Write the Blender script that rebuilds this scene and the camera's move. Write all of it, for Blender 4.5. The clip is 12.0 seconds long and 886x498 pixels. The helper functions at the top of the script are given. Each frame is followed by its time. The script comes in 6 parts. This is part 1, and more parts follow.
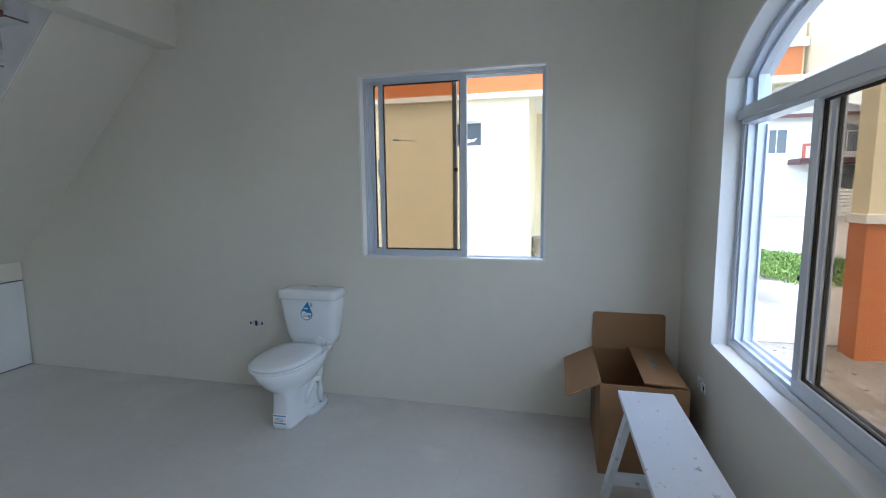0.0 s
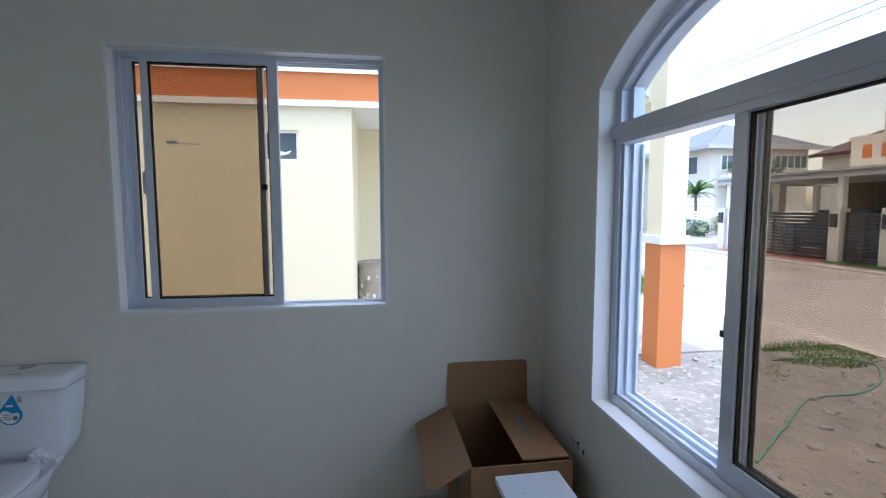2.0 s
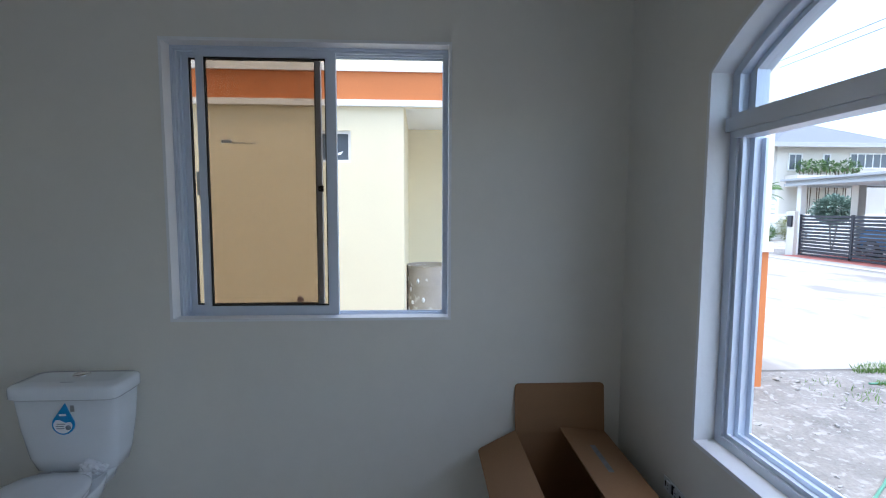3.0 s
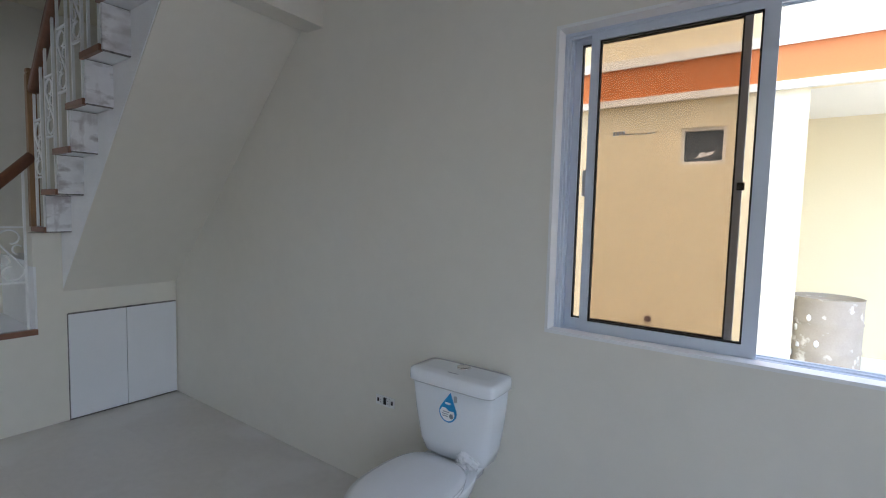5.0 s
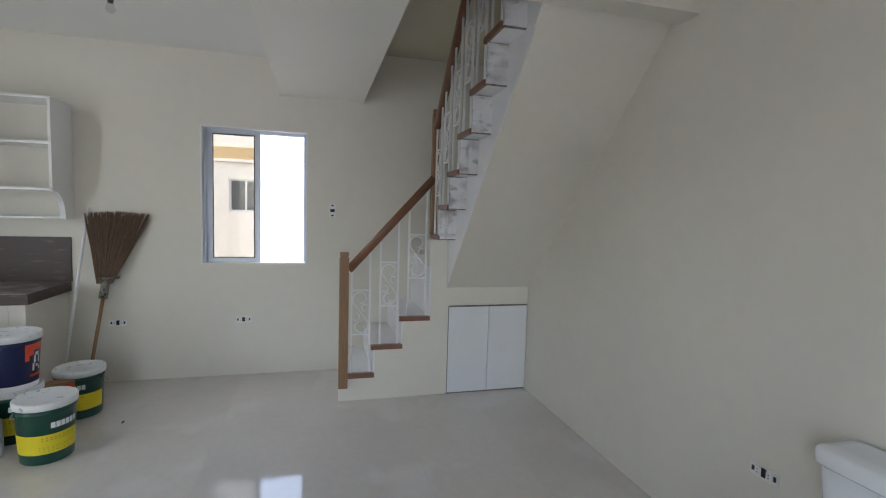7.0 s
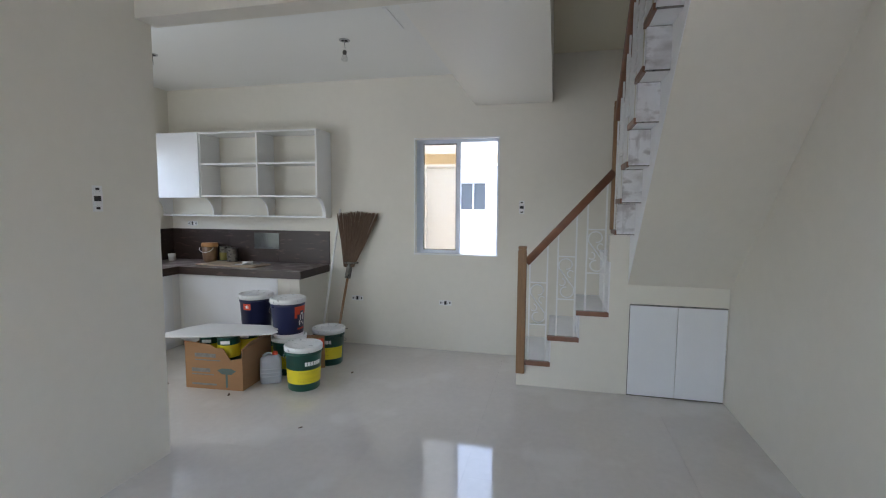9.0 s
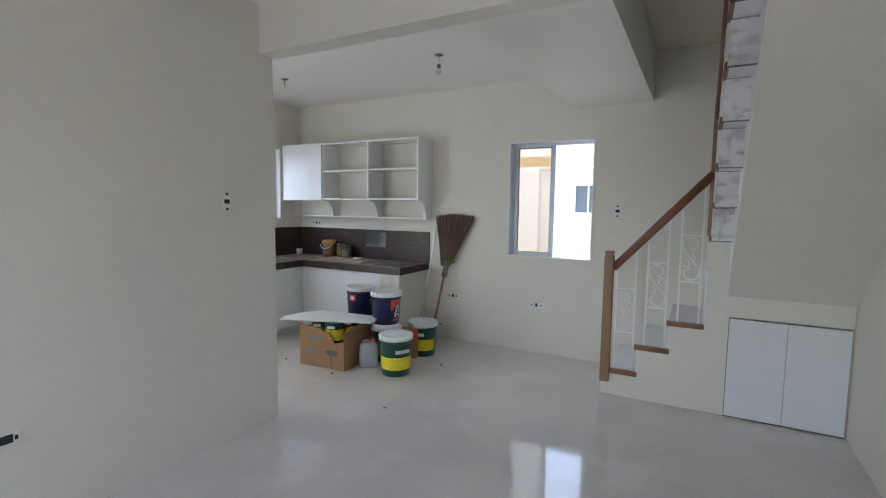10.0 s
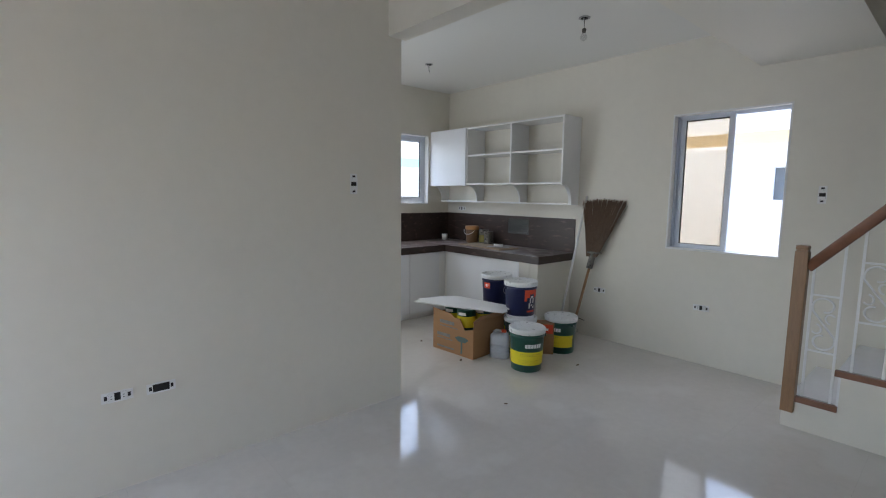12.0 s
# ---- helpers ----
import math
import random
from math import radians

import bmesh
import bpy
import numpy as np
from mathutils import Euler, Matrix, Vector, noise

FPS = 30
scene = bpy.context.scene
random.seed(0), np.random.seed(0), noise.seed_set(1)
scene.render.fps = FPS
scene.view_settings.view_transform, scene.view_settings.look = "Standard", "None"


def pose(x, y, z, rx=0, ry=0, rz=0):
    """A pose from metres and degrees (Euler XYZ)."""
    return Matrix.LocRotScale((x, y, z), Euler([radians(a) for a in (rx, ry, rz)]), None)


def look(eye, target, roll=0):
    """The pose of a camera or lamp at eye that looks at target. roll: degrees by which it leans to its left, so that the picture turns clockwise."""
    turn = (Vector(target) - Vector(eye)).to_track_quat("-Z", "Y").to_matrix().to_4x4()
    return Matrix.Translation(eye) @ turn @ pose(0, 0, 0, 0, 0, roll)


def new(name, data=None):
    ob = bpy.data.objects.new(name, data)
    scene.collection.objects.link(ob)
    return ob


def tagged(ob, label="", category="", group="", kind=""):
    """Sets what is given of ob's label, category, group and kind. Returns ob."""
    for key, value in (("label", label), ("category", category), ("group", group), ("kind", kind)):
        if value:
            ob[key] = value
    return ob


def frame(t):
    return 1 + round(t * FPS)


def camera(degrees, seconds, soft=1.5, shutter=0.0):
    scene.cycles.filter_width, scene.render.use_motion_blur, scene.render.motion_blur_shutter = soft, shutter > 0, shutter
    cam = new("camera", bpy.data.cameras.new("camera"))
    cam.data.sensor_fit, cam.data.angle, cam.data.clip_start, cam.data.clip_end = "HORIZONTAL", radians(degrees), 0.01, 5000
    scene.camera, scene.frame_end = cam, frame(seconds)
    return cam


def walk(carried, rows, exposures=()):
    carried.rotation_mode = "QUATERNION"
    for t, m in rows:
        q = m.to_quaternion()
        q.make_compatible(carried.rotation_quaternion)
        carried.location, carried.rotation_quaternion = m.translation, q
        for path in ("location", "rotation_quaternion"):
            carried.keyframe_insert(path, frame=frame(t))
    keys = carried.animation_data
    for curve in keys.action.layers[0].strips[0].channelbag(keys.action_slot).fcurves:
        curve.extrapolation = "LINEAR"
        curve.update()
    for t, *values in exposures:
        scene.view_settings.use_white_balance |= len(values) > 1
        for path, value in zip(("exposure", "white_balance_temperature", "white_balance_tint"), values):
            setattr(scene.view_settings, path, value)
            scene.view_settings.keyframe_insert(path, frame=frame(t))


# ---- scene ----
cam = camera(86.6, 12.0, soft=1.1)
PATH = [
    (0, (0.055, 0.374, 1.397), (-0.416, 2.303, 1.153), -0.6),
    (0.5, (0.023, 0.481, 1.409), (-0.213, 2.452, 1.161), -1.0),
    (1, (0.059, 0.668, 1.414), (0.071, 2.655, 1.18), -0.9),
    (1.5, (0.037, 0.857, 1.426), (0.214, 2.839, 1.228), -0.5),
    (2, (-0.07, 1.025, 1.432), (0.214, 2.997, 1.259), -0.1),
    (2.5, (-0.138, 1.124, 1.444), (0.192, 3.089, 1.275), 0.1),
    (2.7, (-0.133, 1.174, 1.444), (0.128, 3.15, 1.275), 0.1),
    (4.4, (-0.393, 1.451, 1.437), (-1.133, 3.305, 1.316), 1.4),
    (4.5, (-0.406, 1.463, 1.424), (-1.21, 3.291, 1.309), 1.5),
    (5, (-0.47, 1.524, 1.412), (-1.627, 3.149, 1.27), 1.5),
    (5.5, (-0.489, 1.629, 1.429), (-1.997, 2.931, 1.261), 1.4),
    (6, (-0.521, 1.646, 1.435), (-2.231, 2.669, 1.276), 1.7),
    (6.5, (-0.611, 1.575, 1.45), (-2.443, 2.36, 1.288), 2.0),
    (7, (-0.658, 1.548, 1.45), (-2.582, 2.07, 1.296), 1.7),
    (7.5, (-0.615, 1.61, 1.439), (-2.599, 1.817, 1.295), 1.5),
    (7.7, (-0.589, 1.613, 1.468), (-2.58, 1.7, 1.309), 1.35),
    (9.5, (-0.409, 2.201, 1.435), (-2.28, 1.515, 1.261), 0.5),
    (10, (-0.393, 2.345, 1.449), (-2.145, 1.395, 1.274), 0.8),
    (10.5, (-0.35, 2.386, 1.435), (-1.992, 1.256, 1.266), 1.0),
    (11, (-0.393, 2.42, 1.415), (-1.949, 1.179, 1.223), 1.0),
    (11.5, (-0.542, 2.475, 1.402), (-1.986, 1.107, 1.192), 0.9),
    (12, (-0.735, 2.418, 1.411), (-2.052, 0.93, 1.18), 0.7),
]
EXPOSURES = [(0.0, 1.36, 5760, 5), (1.0, 1.14, 5680, 8), (2.0, 0.8, 5600, 8), (2.7, 0.72, 5600, 8), (4.4, 1.27, 5800, 10), (5.0, 1.5, 6030, 11), (5.5, 1.72, 6180, 11), (7.0, 1.81, 6400, 11), (9.5, 1.87, 6270, 11), (12.0, 1.66, 6270, 11)]
walk(cam, [(t, look(eye, target, roll)) for t, eye, target, roll in PATH], EXPOSURES)

# ---- light ----
Y_BACK = -2.22
world = bpy.data.worlds.new("sky")
scene.world = world
world.use_nodes = True
wn = world.node_tree
sky = wn.nodes.new("ShaderNodeTexSky")
sky.sky_type, sky.sun_disc = "NISHITA", False
sky.sun_elevation, sky.sun_rotation = radians(79), radians(177)
sky.air_density, sky.dust_density = 1.0, 2.0
veil = wn.nodes.new("ShaderNodeHueSaturation")
veil.inputs["Saturation"].default_value, veil.inputs["Value"].default_value = 0.72, 2.5
wn.links.new(sky.outputs[0], veil.inputs["Color"])
wn.links.new(veil.outputs[0], wn.nodes["Background"].inputs[0])
wn.nodes["Background"].inputs[1].default_value = 0.15
sun = new("sun", bpy.data.lights.new("sun", "SUN"))
sun.data.energy, sun.data.angle, sun.data.color = 1.8, radians(12), (1, 0.95, 0.87)
sun.matrix_world = look((0, 0, 30), (-0.4, 5.6, 0))
# daylight through the front door's opening, in the wall behind the camera
door_sky = new("door_daylight", bpy.data.lights.new("door_daylight", "AREA"))
door_sky.data.shape, door_sky.data.size, door_sky.data.size_y = "RECTANGLE", 0.85, 2.0
door_sky.data.energy, door_sky.data.color = 1.6, (0.88, 0.95, 1.0)
door_sky.matrix_world = look((0.80, 0.50, 1.05), (-3.0, 2.6, 0.9))
# daylight through the back opening of the kitchen, behind the partition
back_sky = new("kitchen_daylight", bpy.data.lights.new("kitchen_daylight", "AREA"))
back_sky.data.shape, back_sky.data.size, back_sky.data.size_y = "RECTANGLE", 1.3, 1.9
back_sky.data.energy, back_sky.data.color = 11.5, (0.88, 0.94, 1.0)
back_sky.matrix_world = look((-1.95, Y_BACK, 1.2), (-2.6, 3.0, 1.2))


# ---- materials ----
def material(name, colour, rough=0.6, metal=0.0, vary=0.08, scale=6.0, fine=60.0, bump=0.0, bump_scale=80.0, spots=None, coat=0.0, per_object=0.0, streak=None, laid=False):
    """Principled surface with variation at two scales, relief, spots=(colour, amount, scale) for stains or wear; laid: one pattern runs on across pieces laid side by side."""
    m = bpy.data.materials.new(name)
    m.use_nodes = True
    t = m.node_tree
    b = t.nodes["Principled BSDF"]
    b.inputs["Roughness"].default_value, b.inputs["Metallic"].default_value = rough, metal
    b.inputs["Coat Weight"].default_value = coat
    co = t.nodes.new("ShaderNodeNewGeometry").outputs["Position"] if laid else t.nodes.new("ShaderNodeTexCoord").outputs["Object"]
    if streak:
        mp = t.nodes.new("ShaderNodeMapping")
        mp.inputs["Scale"].default_value = streak
        t.links.new(co, mp.inputs[0])
        co = mp.outputs[0]

    def noise_tex(s, detail=4):
        n = t.nodes.new("ShaderNodeTexNoise")
        n.inputs["Scale"].default_value, n.inputs["Detail"].default_value = s, detail
        t.links.new(co, n.inputs["Vector"])
        return n.outputs["Fac"]

    def math_node(op, a, c):
        n = t.nodes.new("ShaderNodeMath")
        n.operation = op
        for i, v in enumerate((a, c)):
            if isinstance(v, (int, float)):
                n.inputs[i].default_value = v
            else:
                t.links.new(v, n.inputs[i])
        return n.outputs[0]

    big, small = noise_tex(scale), noise_tex(fine, 2)
    fac = math_node("ADD", math_node("MULTIPLY", math_node("SUBTRACT", big, 0.5), 2.4 * vary), math_node("MULTIPLY", math_node("SUBTRACT", small, 0.5), 1.2 * vary))
    if per_object:
        info = t.nodes.new("ShaderNodeObjectInfo").outputs["Random"]
        fac = math_node("ADD", fac, math_node("MULTIPLY", math_node("SUBTRACT", info, 0.5), per_object))
    value = math_node("ADD", fac, 1.0)
    hsv = t.nodes.new("ShaderNodeHueSaturation")
    hsv.inputs["Color"].default_value = (*colour, 1)
    t.links.new(value, hsv.inputs["Value"])
    out = hsv.outputs[0]
    if spots:
        sc, amount, ss = spots
        ramp = t.nodes.new("ShaderNodeMapRange")
        ramp.inputs["From Min"].default_value, ramp.inputs["From Max"].default_value = 0.62 - amount, 0.70 - amount * 0.8
        t.links.new(noise_tex(ss, 6), ramp.inputs["Value"])
        mix = t.nodes.new("ShaderNodeMixRGB")
        mix.inputs["Color2"].default_value = (*sc, 1)
        t.links.new(ramp.outputs[0], mix.inputs["Fac"])
        t.links.new(out, mix.inputs["Color1"])
        out = mix.outputs[0]
    t.links.new(out, b.inputs["Base Color"])
    r = math_node("ADD", math_node("MULTIPLY", math_node("SUBTRACT", big, 0.5), 0.25 * rough), rough)
    t.links.new(r, b.inputs["Roughness"])
    if bump:
        bn = t.nodes.new("ShaderNodeBump")
        bn.inputs["Strength"].default_value, bn.inputs["Distance"].default_value = bump, 0.004
        t.links.new(noise_tex(bump_scale), bn.inputs["Height"])
        t.links.new(bn.outputs[0], b.inputs["Normal"])
    return m


def glass_material(name, tint):
    m = bpy.data.materials.new(name)
    m.use_nodes = True
    t = m.node_tree
    t.nodes.remove(t.nodes["Principled BSDF"])
    tr, gl, mix, lw, po, sc = (t.nodes.new("ShaderNode" + k) for k in ("BsdfTransparent", "BsdfGlossy", "MixShader", "LayerWeight", "Math", "Math"))
    tr.inputs[0].default_value = (*tint, 1)
    gl.inputs["Roughness"].default_value = 0.02
    lw.inputs[0].default_value = 0.5
    po.operation, po.inputs[1].default_value = "POWER", 4.0
    sc.operation, sc.inputs[1].default_value, sc.inputs[2].default_value = "MULTIPLY_ADD", 0.35, 0.02
    t.links.new(lw.outputs["Facing"], po.inputs[0])
    t.links.new(po.outputs[0], sc.inputs[0])
    t.links.new(sc.outputs[0], mix.inputs[0])
    t.links.new(tr.outputs[0], mix.inputs[1])
    t.links.new(gl.outputs[0], mix.inputs[2])
    t.links.new(mix.outputs[0], t.nodes["Material Output"].inputs[0])
    return m


PLASTER = material("cream_plaster", (0.755, 0.722, 0.640), 0.5, vary=0.045, scale=1.3, fine=14, bump=0.12, bump_scale=70)
WHITE_TRIM = material("white_trim_paint", (0.80, 0.80, 0.79), 0.45, vary=0.03, bump=0.1)
SOFFIT_PAINT = material("matte_white_ceiling_paint", (0.84, 0.825, 0.765), 0.55, vary=0.02, scale=1.0, bump=0.08)
# darker, yellower cream than the plaster, for the stairwell's side wall and ceiling
STAIR_CREAM = material("yellower_cream", (0.70, 0.645, 0.50), 0.55, vary=0.03, scale=1.0, bump=0.08)
CEILING_PAINT = material("white_ceiling_paint", (0.80, 0.80, 0.77), 0.3, vary=0.02, scale=1.0, bump=0.08)
TILE = material("cream_porcelain_tile", (0.665, 0.63, 0.59), 0.085, vary=0.085, coat=0.3, scale=1.7, fine=22, per_object=0.02, spots=((0.71, 0.68, 0.642), 0.07, 2.1), bump=0.02, bump_scale=8, laid=True)
GROUT = material("grey_grout", (0.64, 0.60, 0.55), 0.3)
ALUMINIUM = material("white_aluminium", (0.62, 0.67, 0.75), 0.35, metal=0.2, vary=0.03)
GASKET = material("black_gasket", (0.02, 0.018, 0.016), 0.6)
TINTED = glass_material("bronze_glass", (0.785, 0.733, 0.672))
TINTED_PALE = glass_material("pale_bronze_glass", (0.83, 0.80, 0.75))
CLEAR = glass_material("clear_glass", (0.95, 0.96, 0.96))
STEP_PAINT = material("white_step_primer", (0.82, 0.82, 0.82), 0.5, vary=0.06, bump=0.2, bump_scale=40)
STEP_WORN = material("brushed_primer", (0.76, 0.76, 0.77), 0.55, vary=0.08, bump=0.2)
t = STEP_WORN.node_tree
shader = t.nodes["Principled BSDF"]
under = shader.inputs["Base Color"].links[0].from_socket
spot = t.nodes.new("ShaderNodeTexCoord").outputs["Object"]
for way, size, low, tone in (((1, 1.0, 1.9), 5.0, 0.47, (0.50, 0.48, 0.48)), ((1, 1.3, 2.6), 7.5, 0.54, (0.34, 0.31, 0.31)), ((1, 3.2, 1.0), 6.0, 0.58, (0.44, 0.41, 0.41))):
    turn_, grain, span, blend = (t.nodes.new("ShaderNode" + k) for k in ("Mapping", "TexNoise", "MapRange", "MixRGB"))
    turn_.inputs["Scale"].default_value = way
    grain.inputs["Scale"].default_value, grain.inputs["Detail"].default_value = size, 7
    span.inputs["From Min"].default_value, span.inputs["From Max"].default_value, span.inputs["To Max"].default_value = low, low + 0.16, 0.9
    blend.inputs["Color2"].default_value = (*tone, 1)
    for a, b in ((spot, turn_.inputs[0]), (turn_.outputs[0], grain.inputs["Vector"]), (grain.outputs["Fac"], span.inputs["Value"]), (span.outputs[0], blend.inputs["Fac"]), (under, blend.inputs["Color1"])):
        t.links.new(a, b)
    under = blend.outputs[0]
t.links.new(under, shader.inputs["Base Color"])
WOOD = material("brown_varnished_wood", (0.21, 0.09, 0.048), 0.38, vary=0.25, scale=9, fine=60, streak=(6, 1, 1), coat=0.2)
RAW_WOOD = material("oak_newel_wood", (0.27, 0.15, 0.07), 0.45, vary=0.25, scale=9, streak=(8, 8, 0.7), coat=0.1)
IRON = material("white_painted_iron", (0.88, 0.88, 0.87), 0.4, vary=0.02)
MELAMINE = material("white_melamine", (0.82, 0.83, 0.85), 0.22, vary=0.02)
CARCASS = material("white_painted_board", (0.86, 0.86, 0.85), 0.26, vary=0.03)
GRANITE = material("brown_granite", (0.046, 0.029, 0.023), 0.40, vary=0.35, scale=9, fine=120, spots=((0.10, 0.065, 0.052), 0.03, 16), streak=(1, 0.4, 2))
DUSTY = material("dusty_granite", (0.16, 0.12, 0.11), 0.35, vary=0.25, scale=7, spots=((0.34, 0.31, 0.30), 0.12, 6))
CERAMIC = material("white_vitreous_china", (0.82, 0.84, 0.86), 0.08, vary=0.01, coat=0.4)
SEAT_PLASTIC = material("white_seat_plastic", (0.84, 0.85, 0.87), 0.2, vary=0.01)
CHROME = material("chrome", (0.75, 0.75, 0.75), 0.15, metal=1.0)
BLUE_PRINT = material("blue_print", (0.02, 0.27, 0.58), 0.35)
WHITE_PRINT = material("white_print", (0.85, 0.85, 0.85), 0.4)
GREY_PRINT = material("grey_print", (0.25, 0.27, 0.30), 0.5)
CARDBOARD = material("brown_cardboard", (0.33, 0.18, 0.085), 0.8, vary=0.10, scale=4, fine=90, streak=(1, 1, 6))
CARD_INSIDE = material("cardboard_inside", (0.26, 0.15, 0.08), 0.85, vary=0.1)
CARD_BLUE = material("faded_blue_print", (0.20, 0.20, 0.19), 0.8, vary=0.3, scale=30)
TEAL_PRINT = material("teal_print", (0.11, 0.16, 0.15), 0.8, vary=0.2)
BENCH_PAINT = material("worn_white_bench_paint", (0.72, 0.75, 0.80), 0.45, vary=0.05, spots=((0.36, 0.35, 0.34), -0.026, 24), bump=0.25, bump_scale=30)
SHEET_WHITE = material("white_board", (0.80, 0.80, 0.78), 0.6, vary=0.02)
GREEN_PAIL = material("dark_green_pail", (0.012, 0.075, 0.055), 0.3, vary=0.1)
NAVY_PAIL = material("navy_pail", (0.022, 0.028, 0.085), 0.3, vary=0.1)
YELLOW_LABEL = material("yellow_label", (0.75, 0.62, 0.02), 0.4, vary=0.05)
RED_LABEL = material("red_label", (0.75, 0.08, 0.03), 0.4, vary=0.05)
LID_WHITE = material("dusty_white_lid", (0.76, 0.77, 0.76), 0.45, vary=0.06, spots=((0.45, 0.45, 0.45), 0.03, 30))
JUG_PLASTIC = material("grey_jug_plastic", (0.42, 0.44, 0.47), 0.35, vary=0.04)
ORANGE_LID = material("orange_lid", (0.50, 0.25, 0.09), 0.4)
# colour of a window's reflection, put on the backsplash as a patch
SPLASH_REFLECTION = material("pale_splash_reflection", (0.36, 0.40, 0.42), 0.12, metal=0.8, vary=0.3, scale=9)
CHIP = material("dry_debris", (0.16, 0.12, 0.09), 0.9, vary=0.3)
BROWN_JAR = material("brown_jar", (0.23, 0.135, 0.075), 0.3, vary=0.1)
TIN = material("grey_tin", (0.22, 0.21, 0.19), 0.45, metal=0.5, spots=((0.05, 0.05, 0.05), 0.1, 40))
TWIG = material("dry_midrib", (0.19, 0.125, 0.085), 0.8, vary=0.25, scale=40)
PLY = material("plywood", (0.40, 0.31, 0.22), 0.7, vary=0.15, streak=(1, 8, 1))
OUTLET = material("white_outlet_plastic", (0.80, 0.80, 0.79), 0.4)
DARK = material("black_socket", (0.012, 0.012, 0.012), 0.6)
STEEL = material("galvanised_steel", (0.45, 0.45, 0.45), 0.45, metal=0.7)
COPPER = material("wire_insulation", (0.09, 0.08, 0.07), 0.5)
BULB = glass_material("bulb_glass", (0.92, 0.92, 0.92))
# outdoors
N_CREAM = material("neighbour_cream_paint", (0.81, 0.725, 0.51), 0.75, vary=0.04, scale=1.2, bump=0.05, bump_scale=30)
N_WHITE = material("neighbour_white_paint", (0.82, 0.81, 0.76), 0.7, vary=0.04, scale=1.5)
N_PURE = material("bright_white_paint", (0.87, 0.87, 0.87), 0.7, vary=0.03, scale=1.5)
ORANGE = material("orange_band_paint", (0.58, 0.19, 0.055), 0.7, vary=0.07, scale=1.5)
OCHRE = material("ochre_band_paint", (0.60, 0.46, 0.27), 0.7, vary=0.05)
EARTH = material("bare_earth", (0.20, 0.185, 0.168), 0.95, vary=0.5, scale=2.6, fine=46, bump=1.0, bump_scale=40, spots=((0.29, 0.275, 0.255), 0.07, 15))
CONCRETE = material("road_concrete", (0.35, 0.325, 0.30), 0.85, vary=0.15, scale=0.55, fine=7, bump=0.15, bump_scale=30, spots=((0.235, 0.215, 0.195), 0.06, 0.9), streak=(1.2, 0.6, 1))
KERB = material("kerb_concrete", (0.48, 0.45, 0.40), 0.85, vary=0.1)
STONE = material("pale_stone", (0.26, 0.25, 0.235), 0.9, vary=0.2, scale=12, per_object=0.3)
LEAF = material("green_leaf", (0.075, 0.15, 0.028), 0.6, vary=0.4, scale=3)
LEAF_YELLOW = material("yellow_green_leaf", (0.16, 0.18, 0.03), 0.6, vary=0.35, scale=3)
LEAF_GREY = material("grey_green_leaf", (0.16, 0.23, 0.18), 0.6, vary=0.3, scale=3)
GRASS = material("green_grass", (0.10, 0.19, 0.035), 0.7, vary=0.4, scale=4)
WEED = material("fresh_green_weed", (0.15, 0.24, 0.05), 0.6, vary=0.4, scale=5)
BARK = material("bark", (0.16, 0.12, 0.08), 0.9, vary=0.3, scale=12)
ROOF = material("grey_metal_roof", (0.15, 0.155, 0.175), 0.5, vary=0.1, scale=1)
ROOF_BROWN = material("brown_roof", (0.14, 0.09, 0.08), 0.6, vary=0.15, scale=1)
RED_BROWN = material("terracotta_paint", (0.36, 0.09, 0.05), 0.7, vary=0.06)
GATE_BLUE = material("blue_gate_paint", (0.13, 0.24, 0.33), 0.5, vary=0.1)
MAROON = material("maroon_fascia", (0.09, 0.035, 0.035), 0.5)
FASCIA = material("grey_fascia", (0.42, 0.42, 0.41), 0.55, vary=0.06)
H_CREAM = material("house_cream", (0.72, 0.67, 0.58), 0.75, vary=0.05, scale=0.7)
GATE = material("dark_gate_steel", (0.035, 0.035, 0.042), 0.45, vary=0.1)
PAVER_RED = material("red_driveway", (0.50, 0.16, 0.12), 0.8, vary=0.1)
WINDOW_DARK = material("dark_window_glass", (0.10, 0.12, 0.14), 0.08)
HOSE = material("green_hose", (0.09, 0.25, 0.16), 0.4)
DRUM = material("rusty_drum", (0.36, 0.32, 0.27), 0.6, vary=0.15, spots=((0.70, 0.68, 0.64), 0.03, 7))
CAR_BLUE = material("blue_car_paint", (0.05, 0.17, 0.36), 0.25, coat=0.5)


# ---- mesh helpers ----
def box(bm, x0, x1, y0, y1, z0, z1, bevel=0.0):
    r = bmesh.ops.create_cube(bm, size=1.0)
    vs = r["verts"]
    bmesh.ops.transform(bm, verts=vs, matrix=Matrix.Translation(((x0 + x1) / 2, (y0 + y1) / 2, (z0 + z1) / 2)) @ Matrix.Diagonal((abs(x1 - x0), abs(y1 - y0), abs(z1 - z0), 1)))
    if bevel:
        es = list({e for v in vs for e in v.link_edges})
        bmesh.ops.bevel(bm, geom=es, offset=bevel, segments=2, affect="EDGES", profile=0.7)
    return bm


def boxes(*rows):
    bm = bmesh.new()
    for r in rows:
        box(bm, *r)
    return bm


